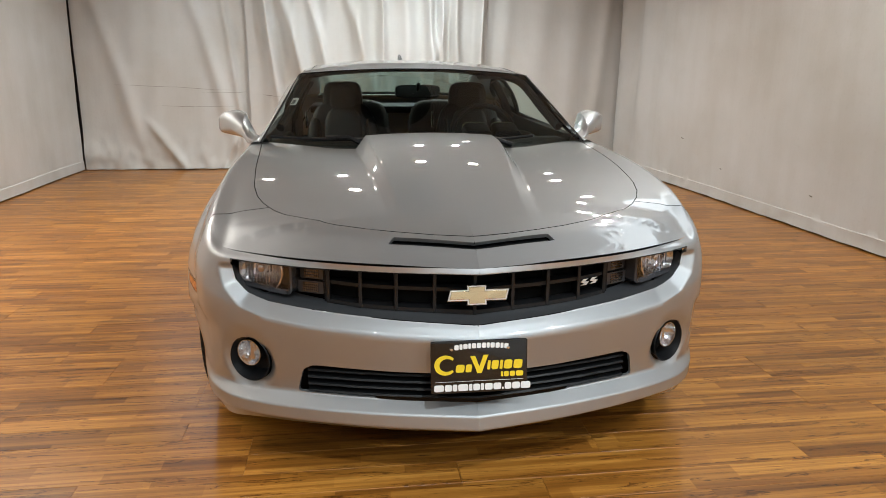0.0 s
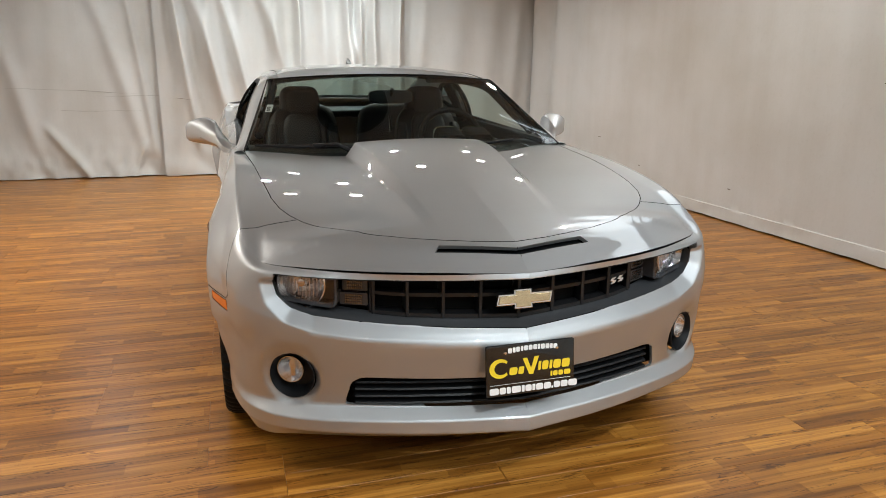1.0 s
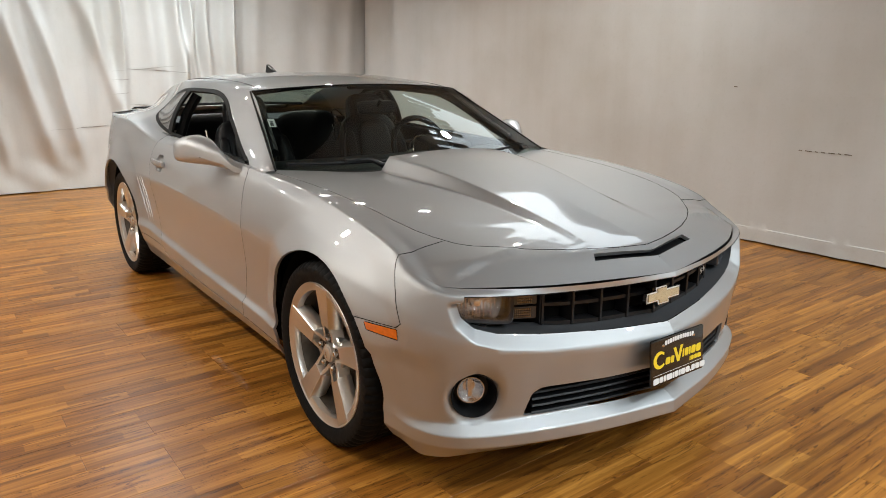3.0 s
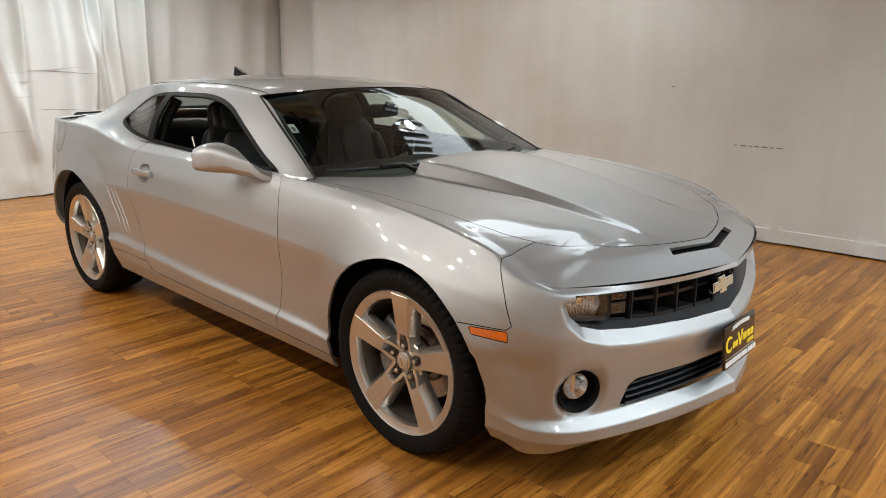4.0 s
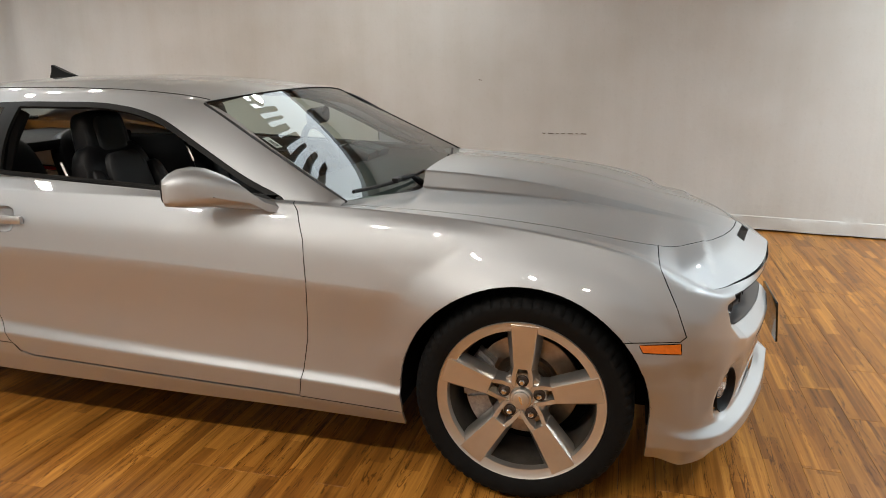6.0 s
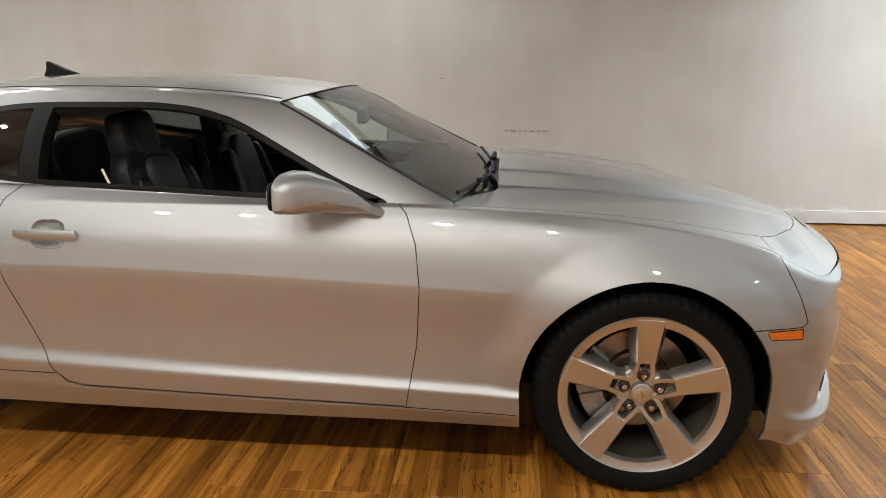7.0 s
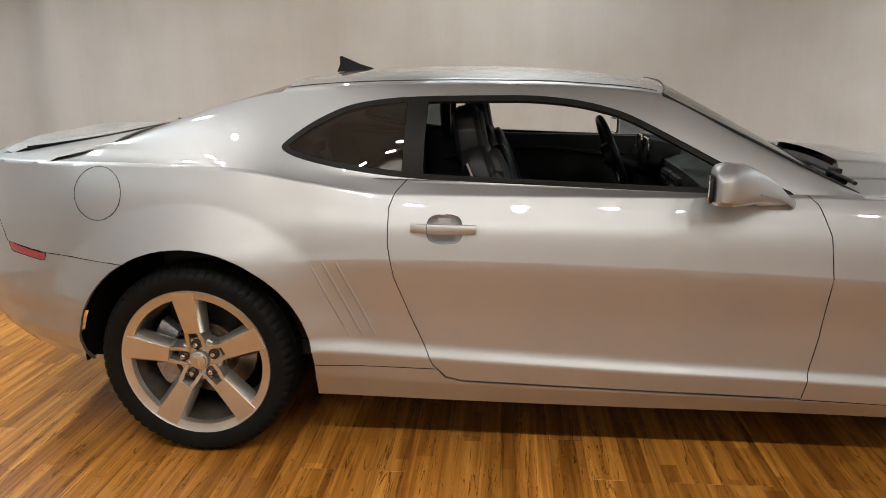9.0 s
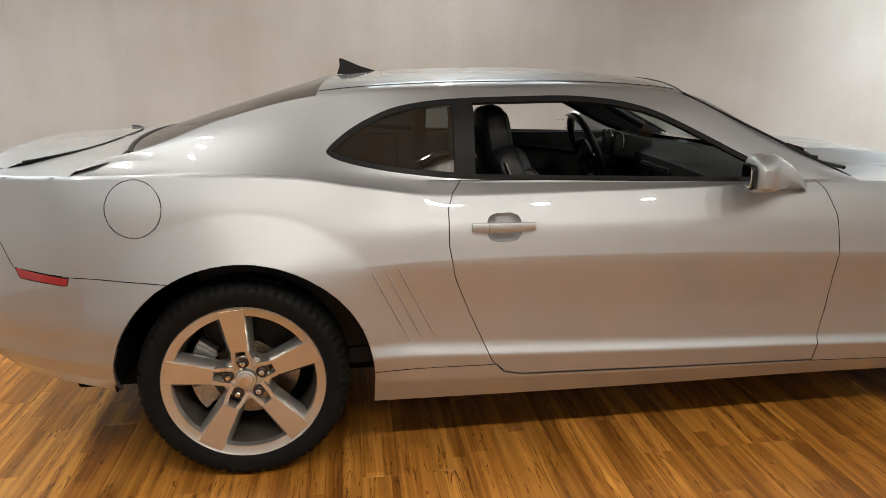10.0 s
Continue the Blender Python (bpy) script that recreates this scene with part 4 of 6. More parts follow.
def front_band(name, low, mat, label=""):
    bm = bmesh.new()
    rows = [[bm.verts.new(p) for p in low(w)] for w in wsx]
    for a, b in zip(rows, rows[1:]):
        for k in range(len(a) - 1):
            bm.faces.new((a[k], a[k + 1], b[k + 1], b[k]))
    return part(name, tidy(bm), mat, bumper, label)


hole_low = curve((0, 0.25, 0.50, 0.64, 0.705, 0.742, 0.755), (0.535, 0.546, 0.563, 0.580, 0.602, 0.640, 0.69))
hole_top = curve((0, 0.25, 0.50, 0.68, 0.772), (0.698, 0.700, 0.704, 0.710, 0.715))


def grille_y(w):
    return float(brow_y(min(abs(w), 0.778))) + 0.075 + 0.035 * float(smooth01((abs(w) - 0.35) / 0.3))


def shelf(w):
    a = abs(w)
    e = shell_front(a, float(hole_low(a)))
    return [(w, e + 0.001, float(hole_low(a)) + 0.001), (w, e + 0.02, float(hole_low(a)) + 0.004), (w, max(e + 0.03, grille_y(a) + 0.02), float(hole_low(a)) + 0.014)]


def brow_under(w):
    a = abs(w)
    e = shell_front(a, float(hole_top(a)))
    return [(w, e + 0.001, float(hole_top(a)) - 0.001), (w, e + 0.03, float(hole_top(a)) + 0.006), (w, max(e + 0.04, grille_y(a) + 0.03), float(hole_top(a)) + 0.01)]


front_band("grille_shelf", shelf, SHELFGREY, "dark grey painted ledge")
front_band("brow_underside", brow_under, BLACK)


def backing(w):
    a = abs(w)
    return [(w, grille_y(a) + 0.055, float(hole_low(a)) - 0.01), (w, grille_y(a) + 0.055, float(hole_top(a)) + 0.03)]


front_band("grille_backing", backing, DARK)
GW = 0.455
bm = bmesh.new()
for v0, v1, dep in ((0.0, 0.09, 0.0), (0.47, 0.55, 0.004), (0.93, 1.0, 0.0)):
    rows = []
    for w in np.linspace(-GW, GW, 41):
        a = abs(w)
        zl, zh = float(hole_low(a)) + 0.012, float(hole_top(a)) + 0.002
        y = grille_y(a) + dep
        rows.append([bm.verts.new(p) for p in ((w, y, zl + (zh - zl) * v0), (w, y, zl + (zh - zl) * v1), (w, y + 0.05, zl + (zh - zl) * v1), (w, y + 0.05, zl + (zh - zl) * v0))])
    for a, b in zip(rows, rows[1:]):
        for k in range(4):
            bm.faces.new((a[k], a[(k + 1) % 4], b[(k + 1) % 4], b[k]))
grille = part("grille_frame", tidy(bm), GRILLE, bumper, "satin black egg-crate grille")
for w in (-0.452, -0.352, -0.242, -0.124, 0.0, 0.124, 0.242, 0.352, 0.452):
    a = abs(w)
    zl, zh = float(hole_low(a)) + 0.012, float(hole_top(a)) + 0.004
    y = grille_y(a)
    bm = bmesh.new()
    add_box(bm, w - 0.0055, w + 0.0055, y - 0.004, y + 0.05, zl, zh, 0.0025)
    part("grille_bar", bm, GRILLE, grille)

# emblem: a plain cross-shaped badge in a bright rim
em = Matrix.Translation((0.0, grille_y(0) - 0.035, 0.622)) @ pose(0, 0, 0, 76, 0, 0)
BADGE = [(-0.092, -0.018), (-0.030, -0.018), (-0.030, -0.031), (0.030, -0.031), (0.030, -0.018), (0.092, -0.018), (0.102, 0.018), (0.030, 0.018), (0.030, 0.031), (-0.030, 0.031), (-0.030, 0.018), (-0.082, 0.018)]
bm = bmesh.new()
add_prism(bm, BADGE, 0.018, em, 0.002)
badge = part("emblem", tidy(bm), CHROME, bumper, "gold cross-shaped emblem with chrome rim", smooth=False)
bm = bmesh.new()
add_prism(bm, inset(BADGE, 0.0055), 0.004, em @ Matrix.Translation((0, 0, 0.003)), 0.0015)
part("emblem_face", tidy(bm), GOLD, badge, smooth=False)
bm = bmesh.new()
add_box(bm, -0.02, 0.02, grille_y(0) - 0.03, grille_y(0) + 0.02, 0.605, 0.64)
part("emblem_mount", bm, BLACK, badge)
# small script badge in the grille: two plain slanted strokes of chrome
for k in range(2):
    bm = bmesh.new()
    mm = Matrix.Translation((0.372 + 0.034 * k, grille_y(0.385) - 0.010 + 0.012 * k, 0.622 + 0.002 * k)) @ pose(0, 0, 0, 82, 0, 20)
    add_prism(bm, [(-0.018, -0.010), (0.008, -0.010), (0.020, 0.001), (0.004, 0.003), (0.020, 0.011), (-0.004, 0.011), (-0.016, 0.001), (-0.002, -0.003)], 0.006, mm, 0.001)
    part("script_badge", tidy(bm), CHROME, grille, smooth=False)

for sg in BOTH:
    # headlamp: dark housing, round reflector, clear lens, and two stacked turn lamps
    hm = Matrix.Translation((sg * 0.660, -0.606, 0.655)) @ pose(0, 0, 0, 90, 0, 24 * sg)
    bm = bmesh.new()
    lo = [(-0.105, -0.066), (0.10, -0.040), (0.120, 0.02), (0.120, 0.062), (-0.105, 0.058)]
    lo = [(x * sg, y) for x, y in lo]
    out1, in1 = rounded(lo, 0.03, 5), rounded(inset(lo, 0.012), 0.028, 5)
    n = len(out1)
    A = [bm.verts.new((*p, 0.0)) for p in out1]
    B = [bm.verts.new((*p, 0.006)) for p in rounded(inset(lo, 0.004), 0.03, 5)]
    C = [bm.verts.new((*p, -0.012)) for p in in1]
    D = [bm.verts.new((*p, -0.09)) for p in out1]
    for a, b in ((D, A), (A, B), (B, C)):
        for k in range(n):
            bm.faces.new((a[k], a[(k + 1) % n], b[(k + 1) % n], b[k]))
    bm.faces.new(D)
    bmesh.ops.transform(bm, matrix=hm, verts=bm.verts)
    lamp = part("headlamp", tidy(bm), LAMPGREY, car, "clear round headlamp in a dark housing")
    bm = bmesh.new()
    add_prism(bm, rounded(inset(lo, 0.011), 0.028, 5), 0.003, hm @ Matrix.Translation((0, 0, -0.055)))
    part("lamp_base", tidy(bm), LAMPGREY, lamp)
    bm = bmesh.new()
    add_lathe(bm, [(0.0, -0.058), (0.02, -0.056), (0.050, -0.040), (0.072, -0.014), (0.076, -0.008), (0.080, -0.010)], 40, "z")
    for q in range(11):
        add_box(bm, -0.060 + 0.012 * q - 0.001, -0.060 + 0.012 * q + 0.001, -0.045, 0.05, -0.03, -0.024)
    bmesh.ops.transform(bm, matrix=hm @ Matrix.Translation((0.012 * sg, 0.010, 0)), verts=bm.verts)
    part("reflector", tidy(bm), REFLECTOR, lamp, "silvered lamp reflector")
    bm = bmesh.new()
    add_lathe(bm, [(0.0, -0.012), (0.012, -0.014), (0.016, -0.030), (0.016, -0.055)], 20, "z")
    bmesh.ops.transform(bm, matrix=hm @ Matrix.Translation((0.012 * sg, 0.012, 0)), verts=bm.verts)
    part("bulb", tidy(bm), CHROME, lamp)
    bm = bmesh.new()
    add_prism(bm, rounded(inset(lo, 0.009), 0.028, 5), 0.002, hm @ Matrix.Translation((0, 0, -0.003)))
    lens = part("lamp_lens", tidy(bm), LENS, lamp)
    lens.visible_shadow = False
    for z0, z1, w0, w1 in ((0.594, 0.634, 0.462, 0.553), (0.642, 0.688, 0.462, 0.545)):
        bm = bmesh.new()
        tm = Matrix.Translation((sg * (w0 + w1) / 2, grille_y((w0 + w1) / 2) + 0.004, (z0 + z1) / 2)) @ pose(0, 0, 0, 90, 0, 26 * sg)
        hw, hh = (w1 - w0) / 2, (z1 - z0) / 2
        add_prism(bm, rounded([(-hw, -hh), (hw, -hh), (hw, hh), (-hw, hh)], 0.004, 2), 0.03, tm)
        turn = part("turn_lamp", tidy(bm), LAMPGREY, lamp)
        bm = bmesh.new()
        for q in range(8):
            for r in range(4):
                x, y = -hw * 0.55 + hw * 1.1 * q / 7, -hh * 0.62 + hh * 1.24 * r / 3
                add_box(bm, x - hw * 0.055, x + hw * 0.055, y - hh * 0.13, y + hh * 0.13, 0.0, 0.003, 0.0, tm)
        part("turn_lens", tidy(bm), LENSRIB, turn, "ribbed clear lens")
    bm = bmesh.new()
    add_box(bm, sg * 0.458 - 0.006, sg * 0.458 + 0.006, grille_y(0.458) - 0.002, grille_y(0.458) + 0.06, 0.575, 0.715, 0.002)
    part("lamp_divider", bm, BLACK, lamp)
    # fog lamp in its cup
    fm = Matrix.Translation((sg * (FOG_C.x - 0.0095), FOG_C.y + 0.0176, FOG_C.z)) @ pose(0, 0, 0, 90, 0, 28.4 * sg)
    bm = bmesh.new()
    add_lathe(bm, [(0.0757, -0.006), (0.0735, -0.003), (0.068, -0.014), (0.061, -0.050), (0.056, -0.062), (0.0, -0.064)], 40, "z")
    bmesh.ops.transform(bm, matrix=fm, verts=bm.verts)
    fog = part("fog_lamp", tidy(bm), BLACK, car, "round fog lamp in a black cup")
    bm = bmesh.new()
    add_lathe(bm, [(0.0, -0.052), (0.02, -0.048), (0.036, -0.030), (0.042, -0.012), (0.044, -0.012), (0.044, -0.06)], 32, "z")
    add_box(bm, -0.006, 0.006, -0.03, 0.03, -0.04, -0.03)
    bmesh.ops.transform(bm, matrix=fm @ Matrix.Translation((0.010 * sg, 0.016, -0.004)), verts=bm.verts)
    part("fog_reflector", tidy(bm), REFLECTOR, fog)
    bm = bmesh.new()
    add_lathe(bm, [(0.0, -0.004), (0.02, -0.005), (0.036, -0.009), (0.043, -0.014)], 32, "z")
    bmesh.ops.transform(bm, matrix=fm @ Matrix.Translation((0.010 * sg, 0.016, -0.004)), verts=bm.verts)
    fl = part("fog_lens", tidy(bm), LENS, fog)
    fl.visible_shadow = False

# lower intake with its slats
def intake_band(w):
    e = shell_front(abs(w), 0.34)
    return e


bm = bmesh.new()
xs = np.linspace(-0.66, 0.66, 49)
rows = [[bm.verts.new((w, intake_band(w) + 0.075, z)) for z in (0.27, 0.40)] for w in xs]
for a, b in zip(rows, rows[1:]):
    bm.faces.new((a[0], a[1], b[1], b[0]))
intake = part("lower_intake", tidy(bm), DARK, bumper, "black lower air intake with slats")
for q in range(5):
    bm = bmesh.new()
    rows = []
    z = 0.287 + 0.0235 * q
    for w in xs:
        if abs(w) < 0.548 - 0.004 * q:
            y = intake_band(w) + 0.018
            rows.append([bm.verts.new(p) for p in ((w, y, z), (w, y - 0.004, z + 0.004), (w, y, z + 0.009), (w, y + 0.05, z + 0.012), (w, y + 0.05, z + 0.002))])
    for a, b in zip(rows, rows[1:]):
        for k in range(5):
            bm.faces.new((a[k], a[(k + 1) % 5], b[(k + 1) % 5], b[k]))
    part("intake_slat", tidy(bm), BLACK, intake)
# hood scoop
bm = bmesh.new()
rows = []
for w in np.linspace(-0.25, 0.25, 31):
    a = abs(w)
    y0, y1 = -0.765 + 0.053 * a / 0.262, -0.742 + 0.052 * a / 0.245
    rows.append([bm.verts.new(p) for p in ((w, y0 - 0.004, hood_z(a, y0) - 0.003), (w, y0 + 0.012, hood_z(a, y0) - 0.010), (w, y1 + 0.03, hood_z(a, y1) - 0.02), (w, y1 + 0.02, hood_z(a, y1) - 0.004))])
for a, b in zip(rows, rows[1:]):
    for k in range(3):
        bm.faces.new((a[k], a[k + 1], b[k + 1], b[k]))
part("hood_scoop", tidy(bm), BLACK, bumper, "narrow black scoop slot")

# dealer plate
pm = Matrix.Translation((-0.004, -0.884, 0.425)) @ pose(0, 0, 0, 85, 0, 0)
bm = bmesh.new()
PW, PH = 0.147, 0.081
add_prism(bm, rounded([(-PW, -PH), (PW, -PH), (PW, PH), (-PW, PH)], 0.006, 3), 0.008, pm, 0.002)
plate = part("dealer_plate", tidy(bm), PLATE, car, "black dealer plate with yellow and white print")


def print_shape(name, outline, mat, lift=0.0008):
    bm = bmesh.new()
    add_prism(bm, outline, 0.0007, pm @ Matrix.Translation((0, 0, lift)))
    part(name, tidy(bm), mat, plate, smooth=False)


def bar(x0, x1, y0, y1, slant=0.0):
    return [(x0, y0), (x1, y0), (x1 + slant, y1), (x0 + slant, y1)]


# white rows above and below, one bar for each character
def glyph_row(name, x, y, widths, height, mat, gap=0.003, rise=0.0, slant=0.0):
    start = x
    whole = sum(widths) + gap * (len(widths) - 1)
    for wd in widths:
        if wd > 0:
            u = (x + wd / 2 - start) / whole * 2 - 1
            yy = y + rise * (1 - u * u)
            hh = height if wd > 0.006 or mat is YELLOW else height * 0.35
            print_shape(name, rounded(bar(x, x + wd, yy, yy + hh, slant), min(wd, hh) * 0.3, 3), mat)
        x += abs(wd) + gap


glyph_row("white_bar", -0.076, 0.053, (0.013, 0.009, 0.013, 0.008, 0.013, 0.013, 0.013, 0.008, 0.013, 0.013, 0.009, 0.013), 0.016, WHITE, 0.0024, 0.005)
glyph_row("white_bar", -0.137, -0.074, (0.030, 0.021, 0.014, 0.031, 0.010, 0.021, 0.010, 0.024, 0.024, 0.0055, 0.021, 0.024, 0.030), 0.021, WHITE, 0.0024)
print_shape("frame_line", bar(-0.135, 0.135, -0.0445, -0.0435), WHITE)
ring = [(-0.103 + 0.034 * math.cos(a), 0.008 + 0.031 * math.sin(a)) for a in np.linspace(0.75, math.tau - 0.75, 18)]
ring += [(-0.098 + 0.023 * math.cos(a), 0.008 + 0.020 * math.sin(a)) for a in np.linspace(math.tau - 0.75, 0.75, 18)]
print_shape("yellow_mark", ring, YELLOW)
glyph_row("yellow_mark", -0.073, -0.016, (0.026, 0.018), 0.024, YELLOW, 0.004, 0.0, 0.003)
print_shape("yellow_mark", [(-0.028, 0.034), (-0.013, 0.034), (0.0, 0.000), (0.012, 0.036), (0.027, 0.036), (0.007, -0.020), (-0.006, -0.020)], YELLOW)
glyph_row("yellow_mark", 0.023, -0.010, (0.009, 0.021, 0.009, 0.025, 0.027), 0.028, YELLOW, 0.004, 0.0, 0.003)
glyph_row("yellow_mark", 0.066, -0.034, (0.006, 0.015, 0.016, 0.022), 0.016, YELLOW, 0.003)
for x in (-0.085, 0.087):
    bm = bmesh.new()
    add_lathe(bm, [(0.0, 0.004), (0.004, 0.0035), (0.006, 0.0)], 12, "z")
    bmesh.ops.transform(bm, matrix=pm @ Matrix.Translation((x, 0.056, 0.0)), verts=bm.verts)
    part("plate_screw", tidy(bm), CHROME, plate)


# ---- wheels ----
def add_spoke(bm, m):
    """A flat machined spoke face with wide chamfered flanks."""
    top = [(-0.0285, 0.108), (-0.0430, 0.2645), (0.0430, 0.2645), (0.0285, 0.108)]
    low = [(-0.043, 0.100), (-0.062, 0.252), (0.062, 0.252), (0.043, 0.100)]
    rings = [[bm.verts.new(m @ Vector((x, y, z))) for x, y in o] for o, z in ((inset(top, 0.0012), 0.0), (top, -0.0012), (low, -0.030), (low, -0.052))]
    bm.faces.new(rings[0])
    for a, b in zip(rings, rings[1:]):
        for k in range(4):
            bm.faces.new((a[k], b[k], b[(k + 1) % 4], a[(k + 1) % 4]))


def add_fork(bm, m, q):
    """One of the two arms by which a spoke runs past its lug to the hub."""
    top = [(q * 0.0285, 0.112, -0.001), (q * 0.014, 0.112, -0.004), (q * 0.021, 0.074, -0.007), (q * 0.022, 0.036, -0.008), (q * 0.0345, 0.046, -0.008), (q * 0.034, 0.078, -0.007)]
    low = [(x * (1.35 if i in (0, 4, 5) else 0.9), y, -0.050) for i, (x, y, z) in enumerate(top)]
    A, B = [[bm.verts.new(m @ Vector(p)) for p in o] for o in (top, low)]
    bm.faces.new(A)
    for k in range(6):
        bm.faces.new((A[k], B[k], B[(k + 1) % 6], A[(k + 1) % 6]))


def build_wheel(sg, cy, phase, label):
    """A wheel whose hub face looks to side sg."""
    cz, wo = 0.354, 0.918
    X = lambda w: sg * w

    def lathe(name, prof, mat, n, parent, lab=""):
        bm = bmesh.new()
        add_lathe(bm, [(r, X(w)) for r, w in prof], n, "x", (0, cy, cz))
        return part(name, tidy(bm), mat, parent, lab)
    wheel = lathe("wheel", [(0.238, wo - 0.030), (0.239, wo - 0.016), (0.242, wo - 0.0065), (0.2675, wo - 0.001), (0.272, wo + 0.002), (0.276, wo - 0.004), (0.276, wo - 0.014), (0.256, wo - 0.030)], ALLOY, 96, car, label)
    lathe("rim_barrel", [(0.240, wo - 0.024), (0.233, wo - 0.05), (0.226, wo - 0.09), (0.226, wo - 0.19)], DUSTY, 72, wheel, "brake-dusted inner rim barrel")
    bm = bmesh.new()
    prof = [(0.268, wo - 0.006), (0.282, wo + 0.004), (0.310, wo + 0.011), (0.328, wo + 0.010), (0.3410, wo + 0.001), (0.3490, wo - 0.012), (0.3540, wo - 0.032), (0.3545, wo - 0.060), (0.3500, wo - 0.062), (0.3500, wo - 0.070), (0.3545, wo - 0.072), (0.3545, wo - 0.115), (0.3500, wo - 0.117), (0.3500, wo - 0.127), (0.3545, wo - 0.130), (0.3545, wo - 0.175), (0.3500, wo - 0.177), (0.3500, wo - 0.185), (0.3545, wo - 0.187), (0.3530, wo - 0.215), (0.345, wo - 0.238), (0.300, wo - 0.245), (0.270, wo - 0.235)]
    n = 256
    rings = []
    for k in range(n):
        a = k * math.tau / n
        ring = []
        for i, (r, w) in enumerate(prof):
            notch = 0.0045 if (k % 4 == 0 and i in (4, 5, 6, 17, 18, 19)) else 0.0035 if (k % 4 == 2 and i in (10, 11, 14, 15)) else 0
            rr = r - notch
            ring.append(bm.verts.new((X(w - notch * (i in (4, 5))), cy + rr * math.cos(a), cz + rr * math.sin(a))))
        rings.append(ring)
    for k in range(n):
        a, b = rings[k], rings[(k + 1) % n]
        for i in range(len(prof) - 1):
            bm.faces.new((a[i], b[i], b[i + 1], a[i + 1]))
    for v in bm.verts:
        if v.co.z < 0.0005:
            v.co.z = 0.0005
    part("tyre", tidy(bm), RUBBER, wheel, "black low-profile tyre")
    lathe("brake_disc", [(0.085, wo - 0.135), (0.10, wo - 0.128), (0.105, wo - 0.126), (0.112, wo - 0.140), (0.176, wo - 0.140), (0.178, wo - 0.143), (0.178, wo - 0.168), (0.10, wo - 0.168)], STEEL, 56, wheel, "worn steel brake disc")
    lathe("hub", [(0.0, wo - 0.10), (0.085, wo - 0.10), (0.085, wo - 0.19)], STEEL, 32, wheel)
    # flat black disc: paints the shade deep inside the wheel, no real part
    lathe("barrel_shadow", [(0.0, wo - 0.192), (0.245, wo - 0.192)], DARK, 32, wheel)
    for q in range(5):
        ang = phase + 72 * q
        # image-like frame of the wheel face: u to the car's front, v up, n outwards
        m = Matrix.Translation((0, cy, cz)) @ Matrix(((0, 0, sg, 0), (-1, 0, 0, 0), (0, 1, 0, 0), (0, 0, 0, 1))) @ pose(0, 0, wo - 0.028, 0, 0, ang - 90) @ pose(0, 0, 0, 6.0, 0, 0)
        bm = bmesh.new()
        add_spoke(bm, m)
        for q2 in (-1, 1):
            add_fork(bm, m, q2)
        part("spoke", tidy(bm), ALLOY, wheel)
        ml = Matrix.Translation((0, cy, cz)) @ Matrix(((0, 0, sg, 0), (-1, 0, 0, 0), (0, 1, 0, 0), (0, 0, 0, 1))) @ pose(0, 0, wo - 0.036, 0, 0, ang - 90) @ Matrix.Translation((0, 0.060, 0))
        bm = bmesh.new()
        add_lathe(bm, [(0.0, 0.017), (0.006, 0.017), (0.0100, 0.014), (0.0112, 0.004), (0.0125, -0.002)], 6, "z")
        bmesh.ops.transform(bm, matrix=ml, verts=bm.verts)
        part("lug_nut", tidy(bm), CHROME, wheel)
        # near-flat dark disc under the nut; its colour gives the hole's shade
        bm = bmesh.new()
        add_lathe(bm, [(0.0200, -0.003), (0.0196, 0.0022), (0.0180, 0.0030), (0.0168, 0.0012), (0.0, 0.0008)], 20, "z")
        bmesh.ops.transform(bm, matrix=ml, verts=bm.verts)
        part("lug_pocket", tidy(bm), HOLESHADE, wheel, "near-flat dark brown disc, shade of the lug hole in its colour")
    lathe("hub_face", [(0.0, wo - 0.041), (0.078, wo - 0.041), (0.083, wo - 0.047), (0.083, wo - 0.09)], ALLOY, 40, wheel)
    lathe("centre_cap", [(0.0, wo - 0.018), (0.022, wo - 0.018), (0.027, wo - 0.020), (0.0285, wo - 0.025), (0.034, wo - 0.027), (0.040, wo - 0.046)], ALLOY, 36, wheel, "round centre cap with a small embossed mark")
    bm = bmesh.new()
    mc = Matrix.Translation((0, cy, cz)) @ Matrix(((0, 0, sg, 0), (-1, 0, 0, 0), (0, 1, 0, 0), (0, 0, 0, 1))) @ pose(0, 0, wo - 0.0165, 0, 0, phase + 20)
    add_prism(bm, [(-0.016, -0.002), (-0.004, -0.004), (0.004, -0.004), (0.014, -0.002), (0.016, 0.003), (0.004, 0.004), (-0.004, 0.004), (-0.014, 0.003)], 0.003, mc)
    part("cap_mark", tidy(bm), CHROME, wheel, smooth=False)
    # caliper on the rear side of the disc
    bm = bmesh.new()
    for a0, a1, r0, r1, w0, w1 in ((-40, 40, 0.128, 0.200, 0.140, 0.096), (-37, -12, 0.122, 0.194, 0.096, 0.082), (12, 37, 0.122, 0.194, 0.096, 0.082), (-9, 9, 0.155, 0.204, 0.096, 0.088)):
        A = np.linspace(radians(a0), radians(a1), 9)
        rows = [[bm.verts.new((X(wo - w), cy + r * math.cos(a), cz + r * math.sin(a))) for r, w in ((r0, w0), (r0, w1), (r1, w1), (r1, w0))] for a in A]
        for a, b in zip(rows, rows[1:]):
            for k in range(4):
                bm.faces.new((a[k], a[(k + 1) % 4], b[(k + 1) % 4], b[k]))
        bm.faces.new(rows[0])
        bm.faces.new(rows[-1])
    tidy(bm)
    part("brake_caliper", bm, CALIPER, wheel, "bare metal brake caliper")
    bm = bmesh.new()
